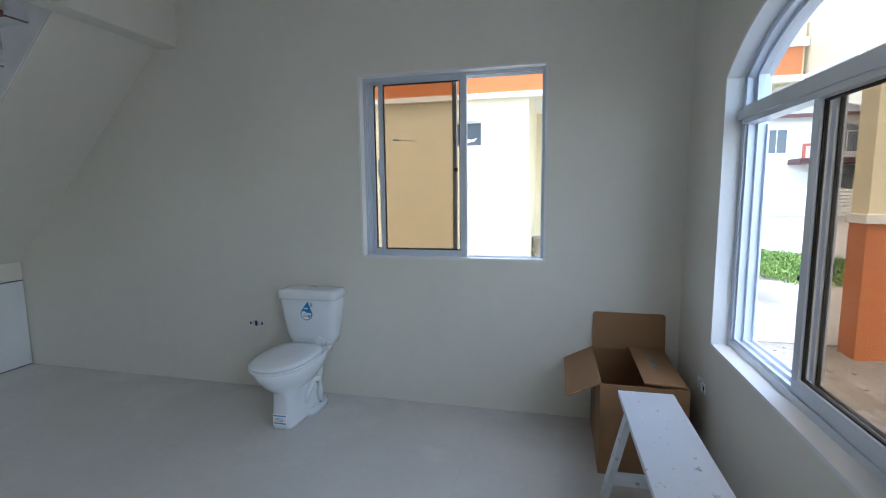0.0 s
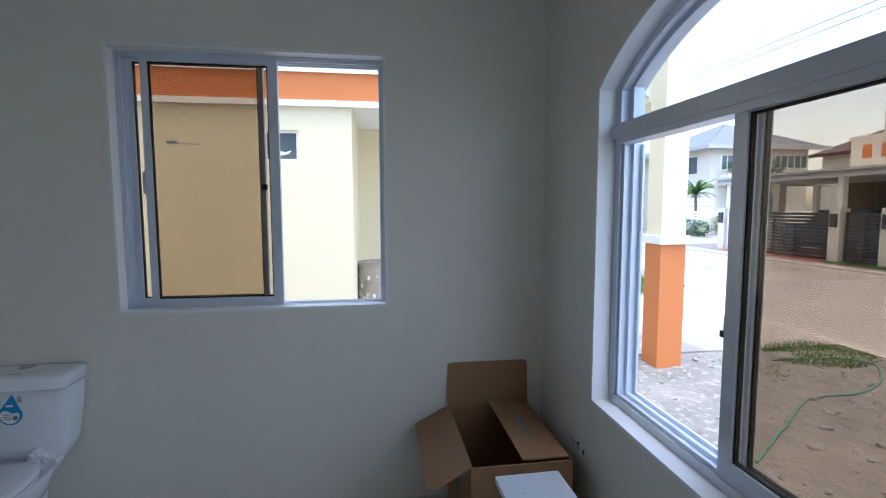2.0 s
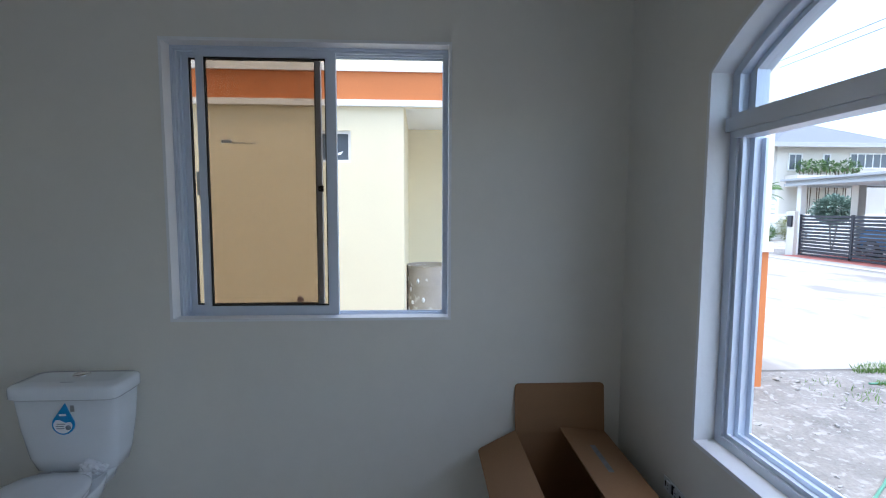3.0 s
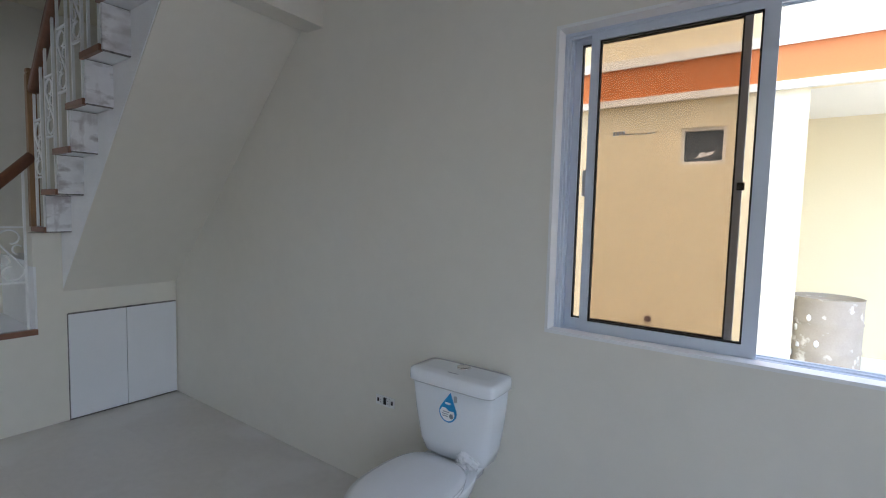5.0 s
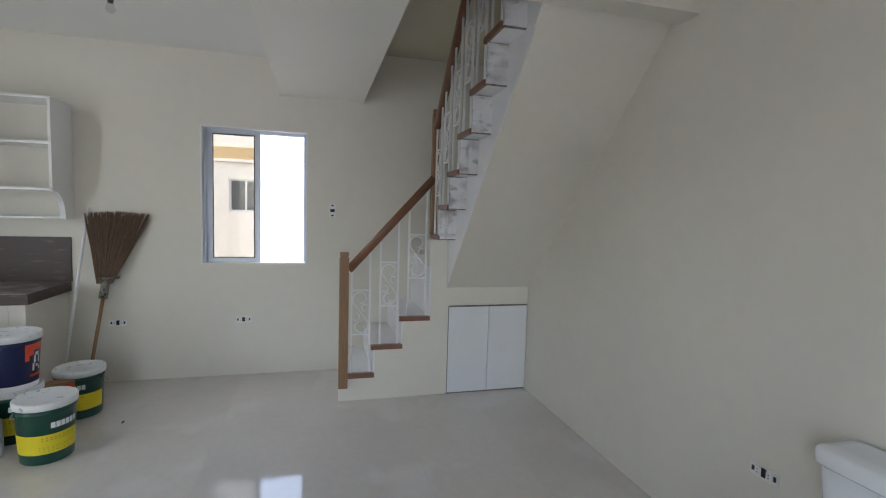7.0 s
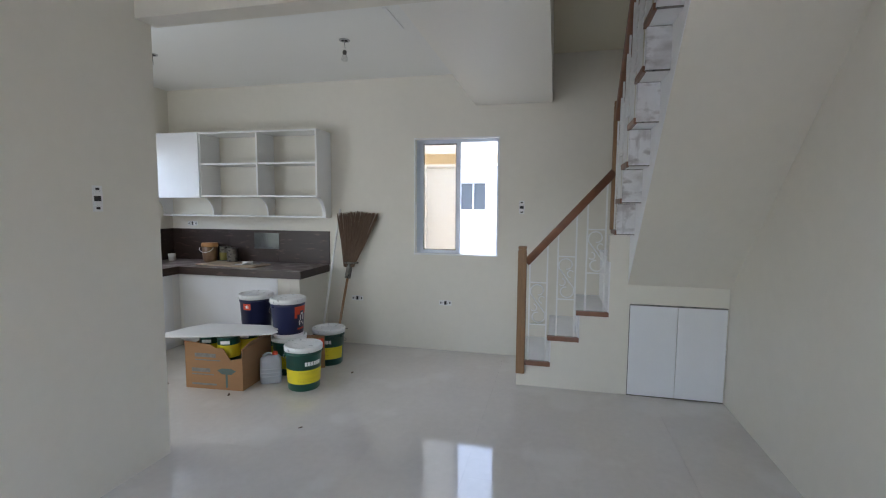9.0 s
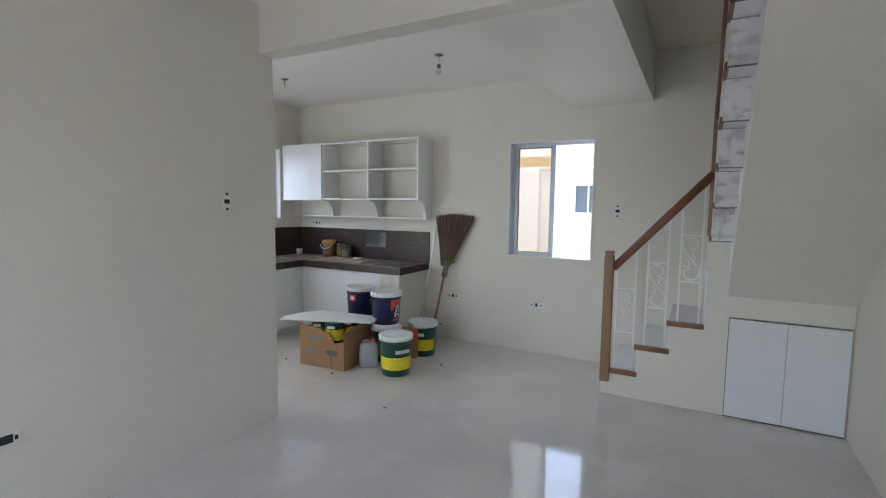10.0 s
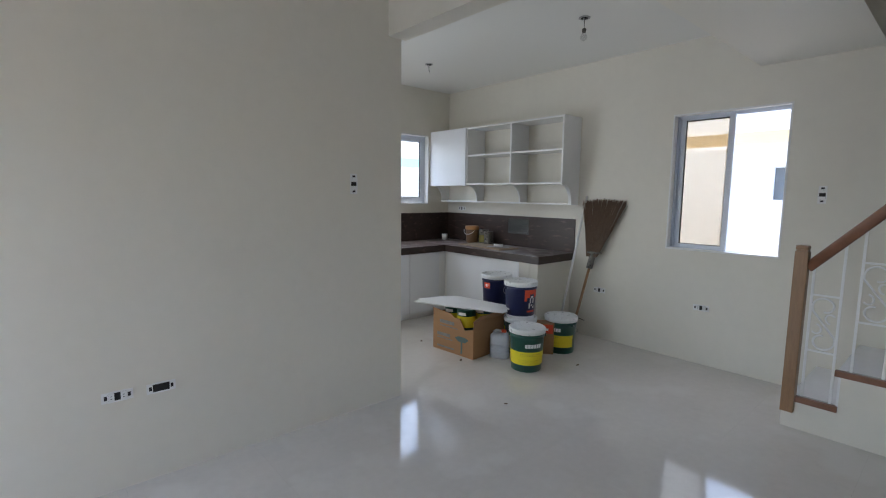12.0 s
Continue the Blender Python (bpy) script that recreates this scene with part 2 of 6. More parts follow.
def lathe(profile, steps=32, cap=True):
    """A solid of revolution about z from (radius, height) pairs."""
    bm = bmesh.new()
    rings = []
    for r, z in profile:
        rings.append([bm.verts.new((r * math.cos(2 * math.pi * i / steps), r * math.sin(2 * math.pi * i / steps), z)) for i in range(steps)])
    for a, b in zip(rings, rings[1:]):
        for i in range(steps):
            bm.faces.new((a[i], a[(i + 1) % steps], b[(i + 1) % steps], b[i]))
    if cap:
        bm.faces.new(list(reversed(rings[0])))
        bm.faces.new(rings[-1])
    for f in bm.faces:
        f.smooth = True
    return bm


def loft(rings):
    """A closed skin through rings of equal counts of points, capped at both ends."""
    bm = bmesh.new()
    rows = [[bm.verts.new(p) for p in ring] for ring in rings]
    n = len(rows[0])
    for a, b in zip(rows, rows[1:]):
        for i in range(n):
            bm.faces.new((a[i], a[(i + 1) % n], b[(i + 1) % n], b[i])).smooth = True
    bm.faces.new(list(reversed(rows[0])))
    bm.faces.new(rows[-1])
    return bm


def prism(points, depth_axis, d0, d1):
    """Extrudes an outline of (u, v) between d0 and d1 along an axis: x -> (y, z), y -> (x, z), z -> (x, y)."""
    bm = bmesh.new()

    def at(u, v, d):
        return {"x": (d, u, v), "y": (u, d, v), "z": (u, v, d)}[depth_axis]

    a = [bm.verts.new(at(u, v, d0)) for u, v in points]
    b = [bm.verts.new(at(u, v, d1)) for u, v in points]
    n = len(points)
    bm.faces.new(a)
    bm.faces.new(list(reversed(b)))
    for i in range(n):
        bm.faces.new((a[i], b[i], b[(i + 1) % n], a[(i + 1) % n]))
    bmesh.ops.recalc_face_normals(bm, faces=bm.faces)
    return bm


def tube(points, radius, sides=8, closed_ends=True):
    """A round bar along a line of points."""
    bm = bmesh.new()
    pts = [Vector(p) for p in points]
    rings = []
    for i, p in enumerate(pts):
        d = (pts[min(i + 1, len(pts) - 1)] - pts[max(i - 1, 0)]).normalized()
        up = Vector((0, 0, 1)) if abs(d.z) < 0.9 else Vector((1, 0, 0))
        s = d.cross(up).normalized()
        u = s.cross(d)
        rings.append([bm.verts.new(p + radius * (math.cos(2 * math.pi * k / sides) * s + math.sin(2 * math.pi * k / sides) * u)) for k in range(sides)])
    for a, b in zip(rings, rings[1:]):
        for k in range(sides):
            bm.faces.new((a[k], a[(k + 1) % sides], b[(k + 1) % sides], b[k])).smooth = True
    if closed_ends:
        bm.faces.new(list(reversed(rings[0])))
        bm.faces.new(rings[-1])
    bmesh.ops.recalc_face_normals(bm, faces=bm.faces)
    return bm


def join(*bms):
    out = bmesh.new()
    for b in bms:
        me = bpy.data.meshes.new("tmp")
        b.to_mesh(me)
        out.from_mesh(me)
        bpy.data.meshes.remove(me)
        b.free()
    return out


def moved(bm, m):
    bmesh.ops.transform(bm, verts=bm.verts, matrix=m)
    return bm


def mesh_of(name, bm, mat):
    me = bpy.data.meshes.new(name)
    bm.to_mesh(me)
    bm.free()
    me.materials.append(mat)
    return me


def part(name, bm, mat, parent, label=""):
    ob = new(name, mesh_of(name, bm, mat))
    ob.parent = parent
    return tagged(ob, label)


def thing(name, label, category, x=0.0, y=0.0, z=0.0, turn=0.0, group="", kind=""):
    ob = new(name)
    ob.empty_display_size = 0.1
    ob.matrix_world = pose(x, y, z, 0, 0, turn)
    return tagged(ob, label, category, group, kind)


def structure(name, bm, mat, label=""):
    return tagged(new(name, mesh_of(name, bm, mat)), label, "", "", "structure")


# ---- plan ----
X_W, X_E, Y_N, Y_P, Y_K = -4.95, 0.75, 3.25, -0.148, -2.25
X_BEAM0, X_BEAM1, Z_BEAM, Z_CEIL = -2.66, -2.525, 2.40, 2.70
TOP = 2.95
WALL = 0.16
ARCH_Y0, ARCH_Y1, ARCH_SILL, ARCH_SPRING, ARCH_RISE = 1.465, 2.692, 0.683, 1.866, 0.215
NW = (-1.195, -0.015, 0.968, 2.13)
WW = (0.626, 1.469, 0.963, 2.108)
KW = (-4.60, -3.40, 1.285, 2.14)


def wall_x_run(y0, y1, x0, x1, z0, z1, hole=None):
    """A wall along x; hole: (x0, x1, z0, z1)."""
    if not hole:
        return boxes((x0, x1, y0, y1, z0, z1))
    a, b, c, d = hole
    return boxes((x0, a, y0, y1, z0, z1), (b, x1, y0, y1, z0, z1), (a, b, y0, y1, z0, c), (a, b, y0, y1, d, z1))


def wall_y_run(x0, x1, y0, y1, z0, z1, hole=None):
    if not hole:
        return boxes((x0, x1, y0, y1, z0, z1))
    a, b, c, d = hole
    return boxes((x0, x1, y0, a, z0, z1), (x0, x1, b, y1, z0, z1), (x0, x1, a, b, z0, c), (x0, x1, a, b, d, z1))


def arch_points(y0, y1, spring, rise, n=28):
    """Points of a segmental arch from (y0, spring) to (y1, spring)."""
    h = (y1 - y0) / 2
    r = (h * h + rise * rise) / (2 * rise)
    c = spring + rise - r
    a = math.asin(h / r)
    return [((y0 + y1) / 2 + r * math.sin(-a + 2 * a * i / n), c + r * math.cos(-a + 2 * a * i / n)) for i in range(n + 1)]


structure("wall_north", wall_x_run(Y_N, Y_N + WALL, X_W - WALL, X_E + WALL, -0.2, 5.3, NW), PLASTER, "cream painted plaster wall with a sliding window")
structure("wall_west", wall_y_run(X_W - WALL, X_W, Y_K - WALL, Y_N, -0.2, 5.3, WW), PLASTER, "cream painted plaster wall with a sliding window")
structure("wall_kitchen", wall_x_run(Y_K - WALL, Y_K, X_W, -1.0, -0.2, TOP, KW), PLASTER, "cream painted plaster kitchen wall with a window")
structure("wall_partition", boxes((X_BEAM0 + 0.035, X_E, Y_P - 0.13, Y_P, -0.2, TOP)), PLASTER, "plain cream painted partition wall")
structure("wall_kitchen_east", boxes((-1.0, -0.86, Y_K - WALL, Y_P - 0.13, -0.2, TOP)), PLASTER, "plain cream wall closing the kitchen")

# east wall: arched window, and the open front doorway that lights the room
arch = arch_points(ARCH_Y0, ARCH_Y1, ARCH_SPRING, ARCH_RISE)
east = boxes((X_E, X_E + WALL, Y_P - 0.13, 0.05, -0.2, TOP), (X_E, X_E + WALL, 0.95, ARCH_Y0, -0.2, TOP), (X_E, X_E + WALL, ARCH_Y1, Y_N, -0.2, TOP),
             (X_E, X_E + WALL, ARCH_Y0, ARCH_Y1, -0.2, ARCH_SILL), (X_E, X_E + WALL, 0.05, 0.95, 2.1, TOP))
head = prism([(ARCH_Y0, TOP)] + arch + [(ARCH_Y1, TOP)], "x", X_E, X_E + WALL)
bmesh.ops.triangulate(head, faces=[f for f in head.faces if len(f.verts) > 4])
structure("wall_east", join(east, head), PLASTER, "cream painted plaster wall with an arched window")

# beam across the room, boxed soffit over the dining side, ceilings
structure("beam", boxes((X_BEAM0, X_BEAM1, Y_P, Y_N, Z_BEAM, TOP)), PLASTER, "cream painted ceiling beam")
structure("soffit", boxes((X_W, X_BEAM0, 1.24, 1.946, Z_BEAM, TOP)), SOFFIT_PAINT, "boxed white ceiling soffit")
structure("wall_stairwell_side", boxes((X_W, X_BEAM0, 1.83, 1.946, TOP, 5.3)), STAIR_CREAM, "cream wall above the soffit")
structure("ceiling", boxes((X_BEAM1, X_E, Y_P, Y_N, Z_CEIL, Z_CEIL + 0.2), (X_W, X_BEAM0, Y_K, 1.24, Z_CEIL + 0.003, Z_CEIL + 0.2), (X_BEAM0, -1.0, Y_K, Y_P - 0.13, Z_CEIL + 0.003, Z_CEIL + 0.2)), CEILING_PAINT, "white painted ceiling")
# short narrow white line set on the kitchen ceiling
structure("trim", boxes((-3.75, -3.38, 0.885, 0.913, Z_CEIL - 0.003, Z_CEIL + 0.004)), WHITE_TRIM, "thin white line on the ceiling")
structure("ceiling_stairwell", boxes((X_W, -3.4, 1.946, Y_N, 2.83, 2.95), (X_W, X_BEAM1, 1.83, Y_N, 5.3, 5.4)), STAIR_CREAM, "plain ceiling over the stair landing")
structure("wall_stairwell", boxes((X_BEAM0, X_BEAM1, 1.946, Y_N, TOP, 5.3)), PLASTER, "cream wall above the stairs")
floor = structure("floor", boxes((X_W - WALL, X_E + WALL, Y_K - WALL, Y_N + WALL, -0.18, -0.004)), GROUT, "polished cream porcelain tile floor")


# ---- windows ----
def sash(parent, along, a0, a1, z0, z1, d0, d1, glass, latch_at=None, w=0.042, first=None, rail=None, low_rail=None):
    """A glazed sliding frame. along: 'x' or 'y'; d0, d1: its depth range on the other axis; w: the width of its stiles."""

    def bar(p0, p1, q0, q1, inset=0.0):
        e0, e1 = d0 + inset, d1 - inset
        return (p0, p1, e0, e1, q0, q1) if along == "x" else (e0, e1, p0, p1, q0, q1)

    low, top, b0, b1 = low_rail or rail or w * 1.25, rail or w, a0 + (first or w), a1 - w
    rows = [bar(a0, b0, z0, z1), bar(b1, a1, z0, z1), bar(b0, b1, z0, z0 + low), bar(b0, b1, z1 - top, z1)]
    s = part("sliding_sash", boxes(*rows), ALUMINIUM, parent, "white aluminium sliding sash with bronze glass")
    g, i = 0.006, 0.009
    part("gasket", boxes(bar(b0, b0 + g, z0 + low, z1 - top, i), bar(b1 - g, b1, z0 + low, z1 - top, i),
                         bar(b0, b1, z0 + low, z0 + low + g, i), bar(b0, b1, z1 - top - g, z1 - top, i)), GASKET, s, "black rubber gasket")
    p = part("pane", boxes(bar(b0 + g, b1 - g, z0 + low + g, z1 - top - g, (d1 - d0) / 2 - 0.0025)), glass, s, "bronze tinted glass pane")
    p.visible_shadow = False
    if latch_at is not None:
        zc = (z0 + z1) / 2
        part("latch", boxes((latch_at - 0.012, latch_at + 0.012, d0 - 0.012, d0, zc - 0.045, zc + 0.045) if along == "x" else (d0 - 0.012, d0, latch_at - 0.012, latch_at + 0.012, zc - 0.045, zc + 0.045)), STEEL, s, "small metal latch")
    return s


def frame_rows(along, a0, a1, z0, z1, d0, d1, w):
    def bar(p0, p1, q0, q1):
        return (p0, p1, d0, d1, q0, q1) if along == "x" else (d0, d1, p0, p1, q0, q1)
    return [bar(a0, a0 + w, z0, z1), bar(a1 - w, a1, z0, z1), bar(a0 + w, a1 - w, z0, z0 + w), bar(a0 + w, a1 - w, z1 - w, z1)]


def lining(along, a0, a1, z0, z1, d0, d1):
    t = 0.012
    return frame_rows(along, a0 - 0.002, a1 + 0.002, z0 - 0.002, z1 + 0.002, d0, d1, t)


def track_rows(along, a0, a1, z0, z1, ds, inset=0.034):
    rows = []
    for d in ds:
        rows += frame_rows(along, a0 + inset, a1 - inset, z0 + inset, z1 - inset, d - 0.004, d + 0.004, 0.009)
    return rows


# north window: both sashes pushed to the west half
n_in, n_out = Y_N + 0.06, Y_N + 0.15
w1 = thing("window_1", "white aluminium sliding window, half open, bronze glass", "window", kind="structure")
part("window_lining", boxes(*lining("x", *NW, Y_N - 0.004, n_in)), WHITE_TRIM, w1)
NW_LOW = (NW[0], NW[1], NW[2] - 0.020, NW[3])
part("window_frame", boxes(*frame_rows("x", *NW_LOW, n_in, n_out, 0.021)), ALUMINIUM, w1)
part("track", boxes(*track_rows("x", *NW_LOW, (n_in + 0.012, n_in + 0.048, n_in + 0.084), 0.021)), ALUMINIUM, w1)
sash(w1, "x", -1.085, -0.505, NW[2] + 0.003, NW[3] - 0.021, n_in + 0.006, n_in + 0.036, TINTED, first=0.030, rail=0.030, low_rail=0.046)
sash(w1, "x", -1.158, -0.578, NW[2] + 0.003, NW[3] - 0.021, n_in + 0.048, n_in + 0.078, TINTED, w=0.022, low_rail=0.044)
part("latch", boxes((-1.099, -1.086, n_in + 0.010, n_in + 0.030, 1.50, 1.60)), STEEL, w1, "small grey latch")
part("latch", boxes((-0.592, -0.570, n_in + 0.037, n_in + 0.047, 1.52, 1.545)), GASKET, w1, "small black latch")

# faint pen scrawl on the glass
rng = random.Random(3)
x = -0.992
for i in range(11):
    w = rng.uniform(0.006, 0.012)
    z = 1.722 - 0.02 * (x + 0.99) + rng.uniform(-0.002, 0.002)
    part("scrawl_bar", boxes((x, x + w, n_in + 0.0168, n_in + 0.0184, z, z + (0.014 if i < 4 else 0.005))), GREY_PRINT if i < 4 else CARD_BLUE, w1)
    x += w + rng.uniform(0.002, 0.008)

# west window: both sashes pushed to the south half
w_in, w_out = X_W - 0.06, X_W - 0.15
w2 = thing("window_2", "white aluminium sliding window, half open, bronze glass", "window", kind="structure")
part("window_lining", boxes(*lining("y", *WW, w_in, X_W + 0.004)), WHITE_TRIM, w2)
WW_LOW = (WW[0], WW[1], WW[2] - 0.018, WW[3])
part("window_frame", boxes(*frame_rows("y", *WW_LOW, w_out, w_in, 0.020)), ALUMINIUM, w2)
part("track", boxes(*track_rows("y", *WW_LOW, (w_in - 0.012, w_in - 0.048, w_in - 0.084), 0.020)), ALUMINIUM, w2)
sash(w2, "y", 0.675, 1.080, WW[2] + 0.003, WW[3] - 0.020, w_in - 0.036, w_in - 0.006, TINTED_PALE, first=0.028, rail=0.028, low_rail=0.043)
sash(w2, "y", 0.655, 1.055, WW[2] + 0.003, WW[3] - 0.020, w_in - 0.078, w_in - 0.048, TINTED_PALE, w=0.026)

# kitchen window
w3 = thing("window_3", "white aluminium kitchen sliding window over the counter", "window", kind="structure")
part("window_lining", boxes(*lining("x", *KW, Y_K - 0.06, Y_K + 0.004)), WHITE_TRIM, w3)
part("window_frame", boxes(*frame_rows("x", *KW, Y_K - 0.15, Y_K - 0.06, 0.034)), ALUMINIUM, w3)
sash(w3, "x", -4.566, -3.96, KW[2] + 0.034, KW[3] - 0.034, Y_K - 0.10, Y_K - 0.07, CLEAR)

# east window: sliders below, arched fixed light above, both sashes pushed to the south half
e_in, e_out = X_E + 0.065, X_E + 0.155
w4 = thing("window_4", "white aluminium arched window with a half-open slider", "window", kind="structure")
TR0, TR1 = 1.662, 1.735


def arch_band(inset0, inset1, d0, d1, spring_from):
    """A bent bar that follows the jambs from spring_from up and the arch, between two insets."""
    outer = [(ARCH_Y0 + inset0, spring_from)] + arch_points(ARCH_Y0 + inset0, ARCH_Y1 - inset0, ARCH_SPRING, ARCH_RISE - inset0 * 0.6) + [(ARCH_Y1 - inset0, spring_from)]
    inner = [(ARCH_Y0 + inset1, spring_from)] + arch_points(ARCH_Y0 + inset1, ARCH_Y1 - inset1, ARCH_SPRING - (inset1 - inset0) * 0.3, ARCH_RISE - inset1 * 0.7) + [(ARCH_Y1 - inset1, spring_from)]
    bm = bmesh.new()
    rows = []
    for (y0, z0), (y1, z1) in zip(outer, inner):
        rows.append([bm.verts.new(p) for p in ((d0, y0, z0), (d0, y1, z1), (d1, y1, z1), (d1, y0, z0))])
    for a, b in zip(rows, rows[1:]):
        for k in range(4):
            bm.faces.new((a[k], a[(k + 1) % 4], b[(k + 1) % 4], b[k]))
    bm.faces.new(rows[0])
    bm.faces.new(list(reversed(rows[-1])))
    bmesh.ops.recalc_face_normals(bm, faces=bm.faces)
    return bm


part("window_lining", join(arch_band(-0.002, 0.012, X_E - 0.004, e_in, ARCH_SILL + 0.012),
                           boxes((X_E - 0.004, e_in, ARCH_Y0, ARCH_Y1, ARCH_SILL - 0.002, ARCH_SILL + 0.012))), WHITE_TRIM, w4)
part("window_frame", join(arch_band(0.0, 0.045, e_in, e_out, ARCH_SILL + 0.04), boxes((e_in, e_out, ARCH_Y0, ARCH_Y1, ARCH_SILL, ARCH_SILL + 0.04))), ALUMINIUM, w4)
part("inner_frame", join(arch_band(0.045, 0.075, e_in + 0.03, e_out - 0.02, TR1)), ALUMINIUM, w4)
part("transom", boxes((e_in - 0.012, e_in + 0.004, ARCH_Y0 + 0.045, ARCH_Y1 - 0.045, TR0, TR0 + 0.042), (e_in - 0.012, e_in + 0.075, ARCH_Y0 + 0.045, ARCH_Y1 - 0.045, TR0 + 0.042, TR1), (e_in + 0.004, e_in + 0.05, 2.108, ARCH_Y1 - 0.045, TR0, TR0 + 0.042), (e_in - 0.022, e_in - 0.012, ARCH_Y0 + 0.02, ARCH_Y1 - 0.02, TR0 + 0.02, TR1 - 0.012)), ALUMINIUM, w4)
fixed = prism([(ARCH_Y0 + 0.07, TR1)] + arch_points(ARCH_Y0 + 0.07, ARCH_Y1 - 0.07, ARCH_SPRING, ARCH_RISE - 0.05) + [(ARCH_Y1 - 0.07, TR1)], "x", e_in + 0.05, e_in + 0.055)
part("pane", fixed, CLEAR, w4, "clear arched fixed pane").visible_shadow = False
part("track", boxes(*[(d - 0.004, d + 0.004, ARCH_Y1 - 0.062, ARCH_Y1 - 0.045, ARCH_SILL + 0.04, TR0) for d in (e_in + 0.012, e_in + 0.048, e_in + 0.084)],
                    *[(d - 0.004, d + 0.004, ARCH_Y0 + 0.045, ARCH_Y1 - 0.062, ARCH_SILL + 0.04, ARCH_SILL + 0.055) for d in (e_in + 0.012, e_in + 0.048, e_in + 0.084)]), ALUMINIUM, w4)
sash(w4, "y", ARCH_Y0 + 0.046, 2.105, ARCH_SILL + 0.042, TR0 + 0.041, e_in + 0.006, e_in + 0.036, TINTED)
sash(w4, "y", ARCH_Y0 + 0.046, 2.092, ARCH_SILL + 0.042, TR0 + 0.041, e_in + 0.046, e_in + 0.076, TINTED, w=0.03)
part("latch", boxes((e_in + 0.010, e_in + 0.018, 2.106, 2.112, 1.10, 1.15), (e_in + 0.006, e_in + 0.02, 2.106, 2.120, 1.095, 1.112)), GASKET, w4, "small black latch")


# ---- stairs ----
RISERS_Y = [1.775, 1.99, 2.205, 2.42]
TREAD_Z = [0.205, 0.42, 0.635, 0.85]
X_S = -4.20
LAND_Z, G2, R2, Z2, Y_S, X2 = 1.06, 0.222, 0.2235, 1.278, 2.42, -4.225

stairs = thing("staircase", "cream plastered staircase with white primed steps and wooden edging", "staircase", kind="structure")
rows = [(X_W, X_S, RISERS_Y[i], RISERS_Y[i + 1], 0, TREAD_Z[i] - 0.03) for i in range(3)]
rows += [(X_W, X_S, 2.42, 2.445, 0, LAND_Z - 0.03), (X_W, X_S, 2.445, Y_N, 0, LAND_Z - 0.03), (X_S - 0.12, X_S, 2.405, 2.575, LAND_Z - 0.03, Z2 - 0.04)]
rows += [(X_S - 0.068, X_S, 1.722, RISERS_Y[0], 0, 0.105)]
part("stair_body", boxes(*rows), PLASTER, stairs)
for i in range(3):
    part("tread", boxes((X_W, X_S - 0.002, RISERS_Y[i] - 0.02, RISERS_Y[i + 1], TREAD_Z[i] - 0.03, TREAD_Z[i])), STEP_PAINT, stairs)
    part("nosing", box(bmesh.new(), X_S - 0.025, X_S + 0.014, RISERS_Y[i] - 0.03, RISERS_Y[i + 1] - 0.002, TREAD_Z[i] - 0.032, TREAD_Z[i] + 0.003, 0.004), WOOD, stairs, "varnished wooden tread edge")
for i in range(4):
    z0 = TREAD_Z[i - 1] if i else 0.0
    part("riser", boxes((X_W, X_S - 0.004, RISERS_Y[i] - 0.012, RISERS_Y[i] - 0.0, z0, TREAD_Z[i] - 0.03 if i < 3 else LAND_Z - 0.03)), STEP_PAINT, stairs)
part("landing", boxes((X_W, X_S - 0.13, 2.40, Y_N, LAND_Z - 0.03, LAND_Z)), STEP_PAINT, stairs)
slab_x0, slab_x1 = X_S, X_BEAM0
part("stair_slab", prism([(slab_x0, 0.86), (slab_x1, 0.86 + 1.045 * (slab_x1 - slab_x0)), (slab_x1, 1.06 + 1.005 * (slab_x1 - slab_x0)), (slab_x0, 1.06)], "y", 2.55, Y_N), PLASTER, stairs, "sloping plastered underside of the upper flight")
steps = [p for k in range(7) for p in ((max(X2 + G2 * k, slab_x0 + 0.02), Z2 + R2 * k - 0.029), (X2 + G2 * (k + 1) - 0.006, Z2 + R2 * k - 0.029))]
string_face = prism(steps + [(slab_x1 - 0.012, 0.862 + 1.045 * (slab_x1 - slab_x0)), (slab_x0 + 0.02, 0.885)], "y", 2.546, 2.55)
bmesh.ops.triangulate(string_face, faces=[f for f in string_face.faces if len(f.verts) > 4])
part("stringer", string_face, STEP_PAINT, stairs, "white primed edge of the sloping slab")
for k in range(7):
    z, x = Z2 + R2 * k, X2 + G2 * k
    part("tread", boxes((x - 0.02, x + G2 - 0.005, Y_S + 0.004, Y_N, z - 0.028, z)), STEP_PAINT, stairs)
    part("nosing", box(bmesh.new(), x - 0.028, x + G2 + 0.002, Y_S - 0.006, Y_S + 0.014, z - 0.030, z + 0.003, 0.003), WOOD, stairs, "varnished wooden tread edge")
    part("riser", boxes((x + G2 - 0.004, x + G2 + 0.018, Y_S + 0.006, 2.546, z - 0.022, z + R2 - 0.034)), STEP_WORN, stairs, "white primed step board with worn brush marks")
    part("joint", boxes((x + G2 - 0.002, x + G2 + 0.012, Y_S + 0.008, 2.546, z - 0.028, z - 0.021), (x + G2 - 0.002, x + G2 + 0.012, Y_S + 0.008, 2.546, z + R2 - 0.036, z + R2 - 0.030)), TIN, stairs, "dark open joint")

# cupboard doors under the upper flight
cab = thing("stair_cupboard", "white two-door cupboard built in under the stairs", "cupboard", X_S, 2.565, 0.0)
part("door", box(bmesh.new(), 0.002, 0.016, 0.006, 0.338, 0.012, 0.706, 0.0015), MELAMINE, cab)
part("door", box(bmesh.new(), 0.002, 0.016, 0.342, 0.674, 0.012, 0.706, 0.0015), MELAMINE, cab)
